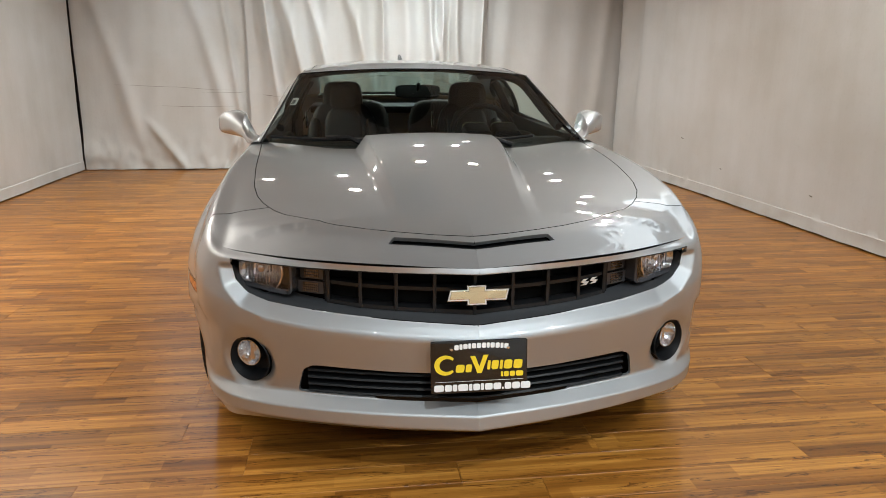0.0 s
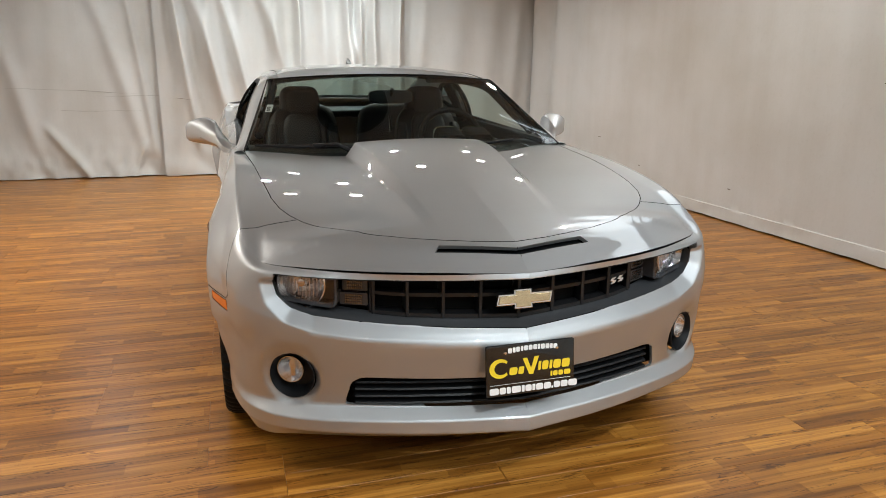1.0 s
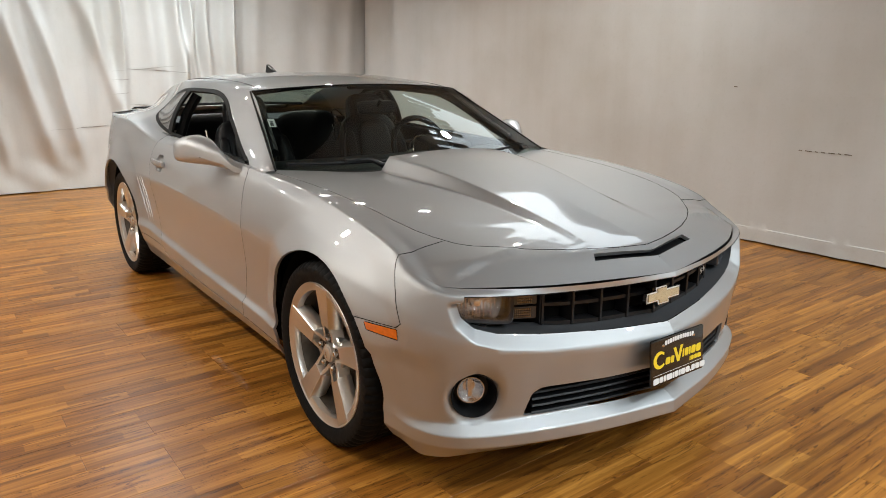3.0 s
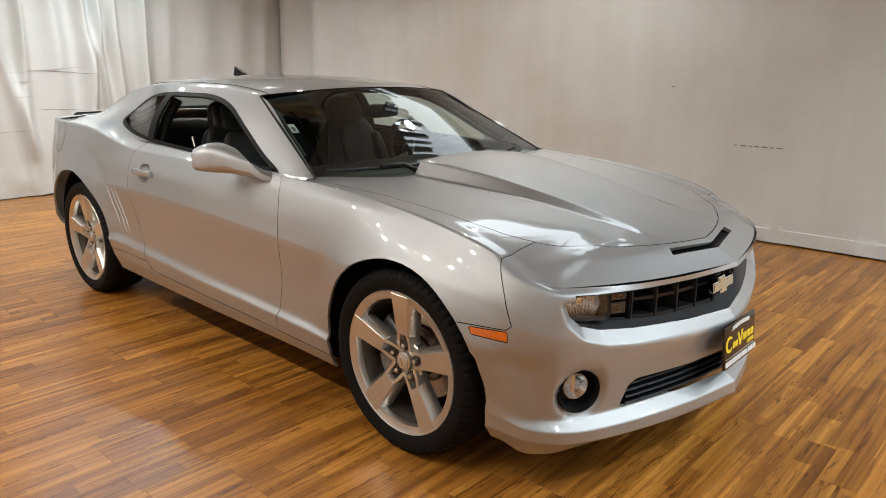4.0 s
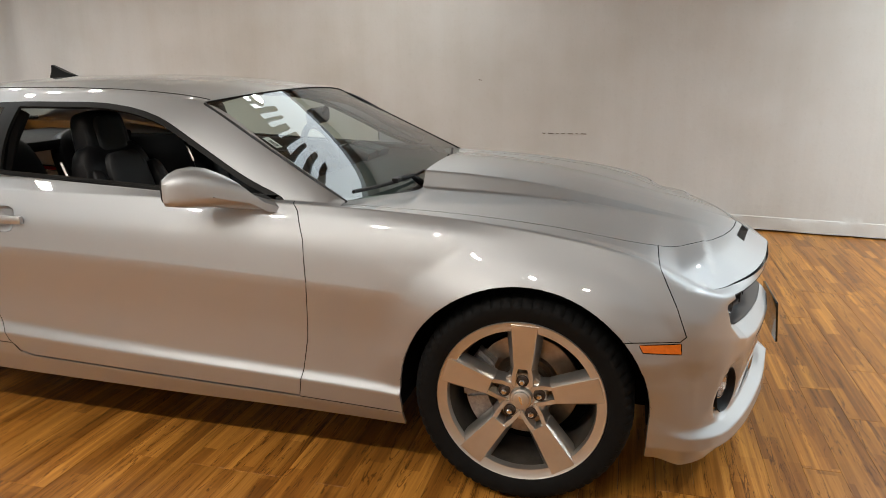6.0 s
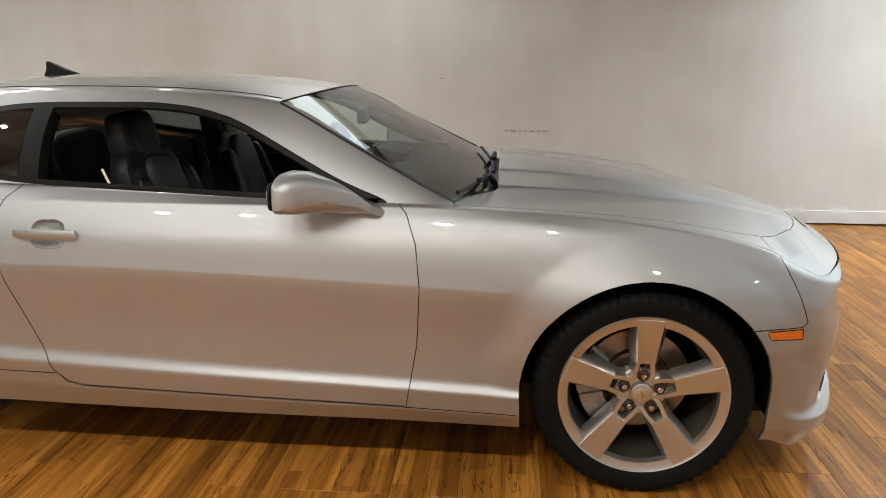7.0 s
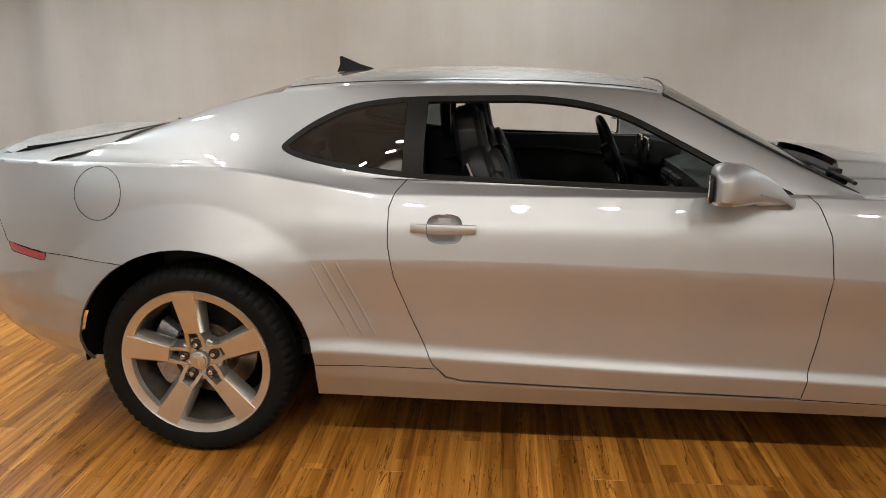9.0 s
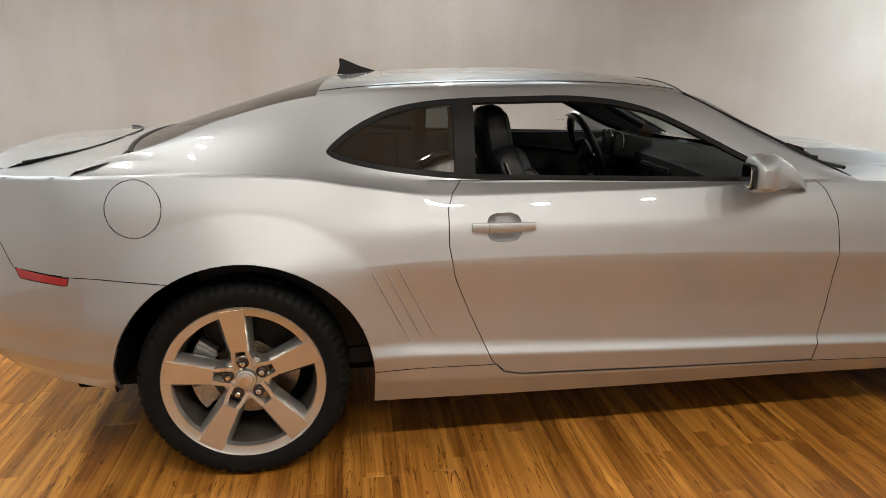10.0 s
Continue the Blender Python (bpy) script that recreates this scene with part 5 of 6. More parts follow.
    add_sweep(bm, [(X(wo - 0.03), cy - 0.243, cz + 0.05), (X(wo - 0.008), cy - 0.237, cz + 0.05)], 0.004, 8)
    part("valve", bm, BLACK, wheel)
    return wheel


for sg in BOTH:
    build_wheel(sg, 0.0, 88, "five-spoke silver alloy front wheel")
    build_wheel(sg, 2.852, 95, "five-spoke silver alloy rear wheel")


# ---- cabin ----
def add_pad(bm, m, sx, sy, sz, power=0.45, nu=20, nv=12, taper=0.0):
    """A padded block: a squared ellipsoid, tapering towards +z."""
    rows = []
    for i in range(nv + 1):
        v = -math.pi / 2 + math.pi * i / nv
        cv, sv = abs(math.cos(v)) ** power, math.copysign(abs(math.sin(v)) ** power, math.sin(v))
        k = 1 - taper * (sv + 1) / 2
        row = []
        for j in range(nu):
            u = math.tau * j / nu
            row.append(bm.verts.new(m @ Vector((sx * k * cv * math.copysign(abs(math.cos(u)) ** power, math.cos(u)), sy * k * cv * math.copysign(abs(math.sin(u)) ** power, math.sin(u)), sz * sv))))
        rows.append(row)
    for a, b in zip(rows, rows[1:]):
        for j in range(nu):
            bm.faces.new((a[j], a[(j + 1) % nu], b[(j + 1) % nu], b[j]))
    bmesh.ops.remove_doubles(bm, verts=bm.verts, dist=1e-5)


def front_seat(x):
    bm = bmesh.new()
    add_pad(bm, pose(x, 1.50, 0.54, 4, 0, 0), 0.25, 0.27, 0.085)
    seat = part("front_seat", bm, LEATHER, car, "black leather bucket seat with grey inserts")
    bm = bmesh.new()
    add_pad(bm, pose(x, 1.80, 0.78, -16, 0, 0), 0.245, 0.075, 0.32, taper=0.18)
    part("backrest", bm, LEATHER, seat)
    bm = bmesh.new()
    add_pad(bm, pose(x, 1.748, 0.80, -16, 0, 0), 0.12, 0.045, 0.26)
    part("back_insert", bm, GREYTRIM, seat)
    for s in (-1, 1):
        bm = bmesh.new()
        add_pad(bm, pose(x + s * 0.19, 1.745, 0.76, -16, 0, s * 18), 0.05, 0.075, 0.24, taper=0.3)
        part("side_bolster", bm, LEATHER, seat)
    bm = bmesh.new()
    add_pad(bm, pose(x, 1.90, 1.115, -10, 0, 0), 0.135, 0.058, 0.105, taper=0.12)
    head = part("headrest", bm, LEATHER, seat)
    bm = bmesh.new()
    add_pad(bm, pose(x, 1.856, 1.11, -10, 0, 0), 0.085, 0.022, 0.09)
    part("headrest_face", bm, GREYTRIM, head)
    for s in (-1, 1):
        bm = bmesh.new()
        add_sweep(bm, [(x + s * 0.055, 1.885, 1.03), (x + s * 0.055, 1.87, 0.98)], 0.006, 8)
        part("headrest_post", bm, CHROME, head)
    bm = bmesh.new()
    add_sweep(bm, [(x - 0.235, 1.86, 0.93), (x - 0.235, 1.90, 1.03)], 0.008, 6)
    part("belt_guide", bm, CHROME, seat)
    return seat


front_seat(-0.41)
front_seat(0.41)
bm = bmesh.new()
for x in (-0.34, 0.34):
    add_pad(bm, pose(x, 2.32, 0.56, 4, 0, 0), 0.30, 0.25, 0.09)
    add_pad(bm, pose(x, 2.56, 0.82, -22, 0, 0), 0.30, 0.08, 0.27, taper=0.15)
rear = part("rear_bench", bm, LEATHER, car, "black leather rear seats")
bm = bmesh.new()
add_box(bm, -0.66, 0.66, 2.60, 3.20, 0.98, 1.035, 0.02)
part("parcel_shelf", bm, DASH, car)
bm = bmesh.new()
add_box(bm, -0.78, 0.78, 0.65, 3.1, 0.34, 0.40)
add_box(bm, -0.78, 0.78, 0.62, 0.66, 0.34, 0.90)
add_box(bm, -0.12, 0.12, 0.8, 2.2, 0.40, 0.64, 0.03)
part("cabin_floor", bm, DASH, car)
# headliner and pillar trims
bm = bmesh.new()
rows = []
for y in np.linspace(1.26, 2.50, 16):
    row = []
    for t in np.linspace(-1, 1, 15):
        zm, ze = float(roof_mid(min(y, 2.53))), float(rail_z(y))
        row.append(bm.verts.new((float(rail_w(y)) * t, y, zm + (ze - zm) * t * t - 0.03)))
    rows.append(row)
for a, b in zip(rows, rows[1:]):
    for k in range(14):
        bm.faces.new((a[k], a[k + 1], b[k + 1], b[k]))
part("headliner", tidy(bm), material("grey_headliner", (0.02, 0.02, 0.02), rough=0.95, vary=0.1, scale=30), car)
for sg in BOTH:
    bm = bmesh.new()
    add_sweep(bm, [(sg * (float(rail_w(y)) - 0.020), y, float(rail_z(y)) - 0.042) for y in np.linspace(0.80, 2.4, 30)], 0.022, 8)
    part("pillar_trim", bm, DASH, car)
    bm = bmesh.new()
    add_sweep(bm, [(sg * 0.745, 2.085, 0.98), (sg * 0.69, 2.085, 1.12), (sg * 0.625, 2.075, 1.225)], 0.03, 8)
    part("belt_pillar_trim", bm, DASH, car)
    # inside of the door
    bm = bmesh.new()
    rows = []
    for y in np.linspace(0.78, 2.20, 20):
        t = (y - 0.78) / 1.42
        z1 = 0.962 + 0.04 * t
        rows.append([bm.verts.new((sg * w, y, z)) for w, z in ((0.865, 0.36), (0.80, 0.40), (0.79, 0.62), (0.735, 0.66 + 0.05 * math.sin(3 * t)), (0.745, 0.74), (0.775, 0.80), (0.765, z1 - 0.03), (0.780, z1), (0.815, z1 + 0.004))])
    for a, b in zip(rows, rows[1:]):
        for k in range(8):
            bm.faces.new((a[k], a[k + 1], b[k + 1], b[k]))
    card = part("door_card", tidy(bm), DASH, doors[sg], "black inner door panel")
    bm = bmesh.new()
    add_sweep(bm, [(sg * 0.752, y, 0.80 + 0.11 * math.sin((y - 0.9) * 2.2)) for y in np.linspace(0.95, 2.1, 20)], 0.012, 8)
    part("door_trim_line", bm, LEATHER, card)
    bm = bmesh.new()
    add_box(bm, sg * 0.76 - 0.02, sg * 0.76 + 0.02, 2.2, 3.0, 0.40, 1.0, 0.02)
    part("rear_side_trim", bm, DASH, car)
# dashboard
bm = bmesh.new()
rows = []
for w in np.linspace(-0.765, 0.765, 31):
    a = abs(w)
    f = 0.05 * (a / 0.765) ** 2
    rows.append([bm.verts.new((w, y + f, z)) for y, z in ((0.56, 0.90), (0.62, 0.925), (0.80, 0.945), (0.96, 0.945), (1.02, 0.925), (1.035, 0.88), (1.01, 0.80), (1.03, 0.70), (0.95, 0.60), (0.80, 0.55))])
for a, b in zip(rows, rows[1:]):
    for k in range(9):
        bm.faces.new((a[k], a[k + 1], b[k + 1], b[k]))
dash = part("dashboard", tidy(bm), DASH, car, "black moulded dashboard")
for x in (0.32, 0.48):
    bm = bmesh.new()
    add_prism(bm, rounded([(-0.075, -0.065), (0.075, -0.065), (0.07, 0.06), (-0.07, 0.06)], 0.03, 4), 0.14, pose(x, 1.085, 0.955, 76, 0, 180) @ Matrix.Scale(1, 4), 0.006)
    pod = part("gauge_pod", tidy(bm), DASH, dash, "square hooded instrument pod")
    bm = bmesh.new()
    add_sweep(bm, [(x + p[0], 1.09 + 0.0 * p[1], 0.955 + p[1]) for p in rounded([(-0.072, -0.062), (0.072, -0.062), (0.067, 0.057), (-0.067, 0.057)], 0.03, 4)], 0.005, 6, close=True)
    part("pod_ring", bm, CHROME, pod)
for x in (-0.60, -0.10, 0.06):
    bm = bmesh.new()
    add_box(bm, x - 0.075, x + 0.075, 1.018, 1.05, 0.83, 0.90, 0.012)
    vent = part("air_vent", bm, BLACK, dash)
    for q in range(4):
        bm = bmesh.new()
        add_box(bm, x - 0.062, x + 0.062, 1.048, 1.056, 0.842 + 0.014 * q, 0.847 + 0.014 * q)
        part("vent_slat", bm, CHROME if q == 1 else LEATHER, vent)
# steering wheel
sw = pose(0.40, 1.235, 0.925, 68, 0, 0)
bm = bmesh.new()
add_sweep(bm, [sw @ Vector((0.185 * math.cos(a), 0.185 * math.sin(a), 0)) for a in np.linspace(0, math.tau, 40, endpoint=False)], 0.017, 10, close=True)
wheel_s = part("steering_wheel", bm, LEATHER, car, "black leather steering wheel with silver spokes")
bm = bmesh.new()
add_lathe(bm, [(0.0, 0.02), (0.045, 0.016), (0.065, 0.0), (0.06, -0.04)], 24, "z")
bmesh.ops.transform(bm, matrix=sw, verts=bm.verts)
part("horn_pad", tidy(bm), LEATHER, wheel_s)
for a in (195, 345, 270):
    bm = bmesh.new()
    add_box(bm, 0.05, 0.175, -0.016, 0.016, -0.010, 0.006, 0.004, sw @ pose(0, 0, 0, 0, 0, a))
    part("wheel_spoke", bm, CHROME, wheel_s)
bm = bmesh.new()
add_sweep(bm, [sw @ Vector((0, 0, -0.03)), (0.40, 1.03, 0.84)], 0.04, 12)
part("steering_column", bm, DASH, wheel_s)
# inner mirror with a hang tag
bm = bmesh.new()
add_pad(bm, pose(0.0, 1.075, 1.180, 0, 0, 6), 0.125, 0.02, 0.036)
mir = part("inner_mirror", bm, BLACK, car, "black rear-view mirror on the windshield")
bm = bmesh.new()
add_sweep(bm, [(0, 1.06, 1.190), (0, 1.03, 1.222)], 0.01, 8)
part("mirror_stalk", bm, BLACK, mir)


# ---- room ----
def slab(name, x0, x1, y0, y1, z0, z1, mat, label):
    bm = bmesh.new()
    add_box(bm, x0, x1, y0, y1, z0, z1)
    return tagged(part(name, bm, mat, None, label, smooth=False), label, "", "", "structure")


def canvas_material(name, color, stain):
    """Off-white hung canvas: weave, broad grime and faint vertical streaks."""
    m = bpy.data.materials.new(name)
    m.use_nodes = True
    nt = m.node_tree
    N, Lk = nt.nodes.new, nt.links.new
    b = nt.nodes["Principled BSDF"]
    b.inputs["Roughness"].default_value = 0.85
    b.inputs["Specular IOR Level"].default_value = 0.25
    tc = N("ShaderNodeTexCoord")
    big = N("ShaderNodeTexNoise")
    big.inputs["Scale"].default_value, big.inputs["Detail"].default_value = 1.1, 7
    Lk(tc.outputs["Object"], big.inputs["Vector"])
    mp = N("ShaderNodeMapping")
    mp.inputs["Scale"].default_value = (5.0, 5.0, 0.35)
    Lk(tc.outputs["Object"], mp.inputs["Vector"])
    streak = N("ShaderNodeTexNoise")
    streak.inputs["Scale"].default_value, streak.inputs["Detail"].default_value = 1.0, 7
    Lk(mp.outputs["Vector"], streak.inputs["Vector"])
    fine = N("ShaderNodeTexNoise")
    fine.inputs["Scale"].default_value, fine.inputs["Detail"].default_value = 34.0, 10
    Lk(tc.outputs["Object"], fine.inputs["Vector"])
    mix1 = N("ShaderNodeMix")
    mix1.data_type = "RGBA"
    mix1.inputs[6].default_value, mix1.inputs[7].default_value = (*color, 1), (*stain, 1)
    r1 = N("ShaderNodeMapRange")
    r1.inputs["From Min"].default_value, r1.inputs["From Max"].default_value = 0.42, 0.75
    Lk(big.outputs["Fac"], r1.inputs["Value"])
    Lk(r1.outputs["Result"], mix1.inputs[0])
    mix2 = N("ShaderNodeMix")
    mix2.data_type, mix2.blend_type = "RGBA", "MULTIPLY"
    r2 = N("ShaderNodeMapRange")
    r2.inputs["From Min"].default_value, r2.inputs["From Max"].default_value = 0.45, 0.8
    r2.inputs["To Max"].default_value = 0.30
    Lk(streak.outputs["Fac"], r2.inputs["Value"])
    Lk(r2.outputs["Result"], mix2.inputs[0])
    Lk(mix1.outputs[2], mix2.inputs[6])
    mix2.inputs[7].default_value = (0.82, 0.79, 0.74, 1)
    mix3 = N("ShaderNodeMix")
    mix3.data_type, mix3.blend_type = "RGBA", "MULTIPLY"
    r3 = N("ShaderNodeMapRange")
    r3.inputs["From Min"].default_value, r3.inputs["From Max"].default_value = 0.58, 0.78
    r3.inputs["To Max"].default_value = 0.16
    Lk(fine.outputs["Fac"], r3.inputs["Value"])
    Lk(r3.outputs["Result"], mix3.inputs[0])
    Lk(mix2.outputs[2], mix3.inputs[6])
    mix3.inputs[7].default_value = (0.72, 0.69, 0.62, 1)
    Lk(mix3.outputs[2], b.inputs["Base Color"])
    bp = N("ShaderNodeBump")
    bp.inputs["Strength"].default_value, bp.inputs["Distance"].default_value = 0.25, 0.004
    Lk(fine.outputs["Fac"], bp.inputs["Height"])
    bp2 = N("ShaderNodeBump")
    bp2.inputs["Strength"].default_value, bp2.inputs["Distance"].default_value = 0.16, 0.03
    Lk(streak.outputs["Fac"], bp2.inputs["Height"])
    Lk(bp.outputs["Normal"], bp2.inputs["Normal"])
    Lk(bp2.outputs["Normal"], b.inputs["Normal"])
    return m


CANVAS = canvas_material("hung_canvas", (0.62, 0.610, 0.592), (0.535, 0.515, 0.480))
WALLM = material("bare_wall", (0.16, 0.15, 0.14), rough=0.9, vary=0.15, scale=2)
CEIL = material("ceiling_paint", (0.34, 0.355, 0.365), rough=0.85, vary=0.15, scale=1.5)
TEAR = material("dark_brown_mark", (0.17, 0.14, 0.11), rough=0.9, vary=0.3, scale=40)


def wood_material():
    """Honey-coloured laminate: streaks along the board, dark veins, each board its own tone."""
    m = bpy.data.materials.new("wood_laminate")
    m.use_nodes = True
    nt = m.node_tree
    N, Lk = nt.nodes.new, nt.links.new
    b = nt.nodes["Principled BSDF"]
    tc, oi, ge = N("ShaderNodeTexCoord"), N("ShaderNodeObjectInfo"), N("ShaderNodeNewGeometry")
    add = N("ShaderNodeMath")
    Lk(oi.outputs["Random"], add.inputs[0])
    Lk(ge.outputs["Random Per Island"], add.inputs[1])
    mul = N("ShaderNodeMath")
    mul.operation = "MULTIPLY"
    mul.inputs[1].default_value = 61.7
    Lk(add.outputs[0], mul.inputs[0])
    off = N("ShaderNodeVectorMath")
    off.operation = "ADD"
    Lk(tc.outputs["Object"], off.inputs[0])
    Lk(mul.outputs[0], off.inputs[1])

    def layer(scale, detail, distort, rough=0.6):
        mp = N("ShaderNodeMapping")
        mp.inputs["Scale"].default_value = scale
        Lk(off.outputs[0], mp.inputs["Vector"])
        n = N("ShaderNodeTexNoise")
        n.inputs["Scale"].default_value, n.inputs["Detail"].default_value = 1.0, detail
        n.inputs["Distortion"].default_value, n.inputs["Roughness"].default_value = distort, rough
        Lk(mp.outputs["Vector"], n.inputs["Vector"])
        return n.outputs["Fac"]
    broad, grain, vein = layer((0.7, 30.0, 1.0), 6, 0.5, 0.62), layer((5.0, 170.0, 1.0), 4, 0.3), layer((1.5, 24.0, 1.0), 5, 0.9, 0.60)
    knot, gate, speck = layer((7.0, 22.0, 1.0), 3, 1.2, 0.5), layer((1.8, 14.0, 1.0), 2, 0.0), layer((16.0, 130.0, 1.0), 3, 0.4)
    # narrow strips of differing tone within each board
    strip = N("ShaderNodeTexBrick")
    strip.offset, strip.offset_frequency = 0.37, 3
    strip.inputs["Color1"].default_value, strip.inputs["Color2"].default_value = (0, 0, 0, 1), (1, 1, 1, 1)
    strip.inputs["Scale"].default_value, strip.inputs["Mortar Size"].default_value = 1.0, 0.0
    strip.inputs["Brick Width"].default_value, strip.inputs["Row Height"].default_value = 0.47, 0.0212
    Lk(off.outputs[0], strip.inputs["Vector"])
    tone = N("ShaderNodeMath")
    tone.operation = "MULTIPLY_ADD"
    Lk(strip.outputs["Color"], tone.inputs[0])
    tone.inputs[1].default_value = 0.08
    wide = N("ShaderNodeTexBrick")
    wide.offset, wide.offset_frequency = 0.43, 2
    wide.inputs["Color1"].default_value, wide.inputs["Color2"].default_value = (0, 0, 0, 1), (1, 1, 1, 1)
    wide.inputs["Scale"].default_value, wide.inputs["Mortar Size"].default_value = 1.0, 0.0
    wide.inputs["Brick Width"].default_value, wide.inputs["Row Height"].default_value = 0.405, 0.0635
    Lk(off.outputs[0], wide.inputs["Vector"])
    base_tone = N("ShaderNodeMath")
    base_tone.operation = "MULTIPLY_ADD"
    Lk(wide.outputs["Color"], base_tone.inputs[0])
    base_tone.inputs[1].default_value = 0.23
    Lk(broad, base_tone.inputs[2])
    Lk(base_tone.outputs[0], tone.inputs[2])
    ramp = N("ShaderNodeValToRGB")
    e = ramp.color_ramp.elements
    e[0].position, e[0].color = 0.38, (0.137, 0.048, 0.0082, 1)
    e[1].position, e[1].color = 0.92, (0.587, 0.266, 0.0518, 1)
    for at, col in ((0.54, (0.233, 0.086, 0.0130, 1)), (0.64, (0.315, 0.123, 0.0194, 1)), (0.76, (0.420, 0.179, 0.0311, 1))):
        e.new(at).color = col
    Lk(tone.outputs[0], ramp.inputs["Fac"])

    def shade(src, fac, lo, hi, most, tone):
        mx, mr = N("ShaderNodeMix"), N("ShaderNodeMapRange")
        mx.data_type, mx.blend_type = "RGBA", "MULTIPLY"
        mr.inputs["From Min"].default_value, mr.inputs["From Max"].default_value, mr.inputs["To Max"].default_value = lo, hi, most
        Lk(fac, mr.inputs["Value"])
        Lk(mr.outputs["Result"], mx.inputs[0])
        Lk(src, mx.inputs[6])
        mx.inputs[7].default_value = (*tone, 1)
        return mx.outputs[2]

    def math_node(op, a, b):
        m = N("ShaderNodeMath")
        m.operation = op
        for k, v in enumerate((a, b)):
            if isinstance(v, float):
                m.inputs[k].default_value = v
            else:
                Lk(v, m.inputs[k])
        return m.outputs[0]
    col = shade(ramp.outputs["Color"], grain, 0.44, 0.74, 0.36, (0.58, 0.47, 0.36))
    col = shade(col, speck, 0.62, 0.72, 0.6, (0.45, 0.33, 0.22))
    # fine dark cracks that wander along the grain, in places only
    line = math_node("ABSOLUTE", math_node("SUBTRACT", vein, 0.5), 0.0)
    there = math_node("GREATER_THAN", gate, 0.47)
    crack = math_node("MULTIPLY", math_node("LESS_THAN", line, 0.010), there)
    col = shade(col, crack, 0.0, 1.0, 0.8, (0.20, 0.12, 0.07))
    col = shade(col, knot, 0.68, 0.76, 0.6, (0.42, 0.30, 0.20))
    hs = N("ShaderNodeHueSaturation")
    rr = N("ShaderNodeMapRange")
    fr = N("ShaderNodeMath")
    fr.operation = "FRACT"
    Lk(mul.outputs[0], fr.inputs[0])
    Lk(fr.outputs[0], rr.inputs["Value"])
    rr.inputs["To Min"].default_value, rr.inputs["To Max"].default_value = 0.86, 1.12
    Lk(rr.outputs["Result"], hs.inputs["Value"])
    Lk(col, hs.inputs["Color"])
    Lk(hs.outputs["Color"], b.inputs["Base Color"])
    b.inputs["Specular IOR Level"].default_value = 0.38
    ro = N("ShaderNodeMapRange")
    ro.inputs["To Min"].default_value, ro.inputs["To Max"].default_value = 0.24, 0.42
    Lk(broad, ro.inputs["Value"])
    Lk(ro.outputs["Result"], b.inputs["Roughness"])
    bp = N("ShaderNodeBump")
    bp.inputs["Strength"].default_value, bp.inputs["Distance"].default_value = 0.12, 0.001
    Lk(grain, bp.inputs["Height"])
    Lk(bp.outputs["Normal"], b.inputs["Normal"])
    return m


WOOD = wood_material()
floor = slab("floor", -4.2, 3.9, -7.2, 7.4, -0.12, -0.009, WALLM, "honey-coloured laminate wood floor of long boards")
slab("wall_right", 3.62, 3.75, -7.2, 7.4, -0.12, 3.3, WALLM, "plain wall behind the canvas")
slab("wall_left", -4.15, -4.02, -7.2, 7.4, -0.12, 3.3, WALLM, "plain wall behind the canvas")
slab("wall_back", -4.02, 3.62, 7.25, 7.4, -0.12, 3.3, WALLM, "plain wall behind the canvas")
# added, unseen: pale front wall that reflects light into the car's nose
slab("wall_front", -4.02, 3.62, -7.2, -7.05, -0.12, 3.3, CANVAS, "unseen pale wall added across the open end of the bay")
# ceiling with a long light well on one side
SKY = (1.88, 3.25, 0.35, 2.45)
bm = bmesh.new()
add_box(bm, -4.02, SKY[0], -7.05, 7.25, 3.2, 3.3)
add_box(bm, SKY[1], 3.62, -7.05, 7.25, 3.2, 3.3)
add_box(bm, SKY[0], SKY[1], -7.05, SKY[2], 3.2, 3.3)
add_box(bm, SKY[0], SKY[1], SKY[3], 7.25, 3.2, 3.3)
tagged(part("ceiling", bm, CEIL, None, "", smooth=False), "grey painted ceiling with a light panel", "", "", "structure")


def canvas(name, along, n, rows, point, mat, label):
    """A hung sheet: point(u, z) gives its place; it has two faces and a folded edge."""
    bm = bmesh.new()
    us, zs = np.linspace(*along, n), rows
    F = [[bm.verts.new(point(u, z, 0.0)) for z in zs] for u in us]
    K = [[bm.verts.new(point(u, z, 0.006)) for z in zs] for u in us]
    m = len(zs)
    for i in range(n - 1):
        for j in range(m - 1):
            bm.faces.new((F[i][j], F[i + 1][j], F[i + 1][j + 1], F[i][j + 1]))
            bm.faces.new((K[i][j], K[i][j + 1], K[i + 1][j + 1], K[i + 1][j]))
        bm.faces.new((F[i][0], K[i][0], K[i + 1][0], F[i + 1][0]))
    for j in range(m - 1):
        bm.faces.new((F[0][j], F[0][j + 1], K[0][j + 1], K[0][j]))
        bm.faces.new((F[-1][j], K[-1][j], K[-1][j + 1], F[-1][j + 1]))
    return tagged(part(name, tidy(bm), mat, None, label), label, "", "", "structure")


def crinkle(u, z, seed):
    return 0.012 * noise.noise((u * 1.3, z * 0.5, seed)) + 0.004 * noise.noise((u * 5.0, z * 3.0, seed + 9))


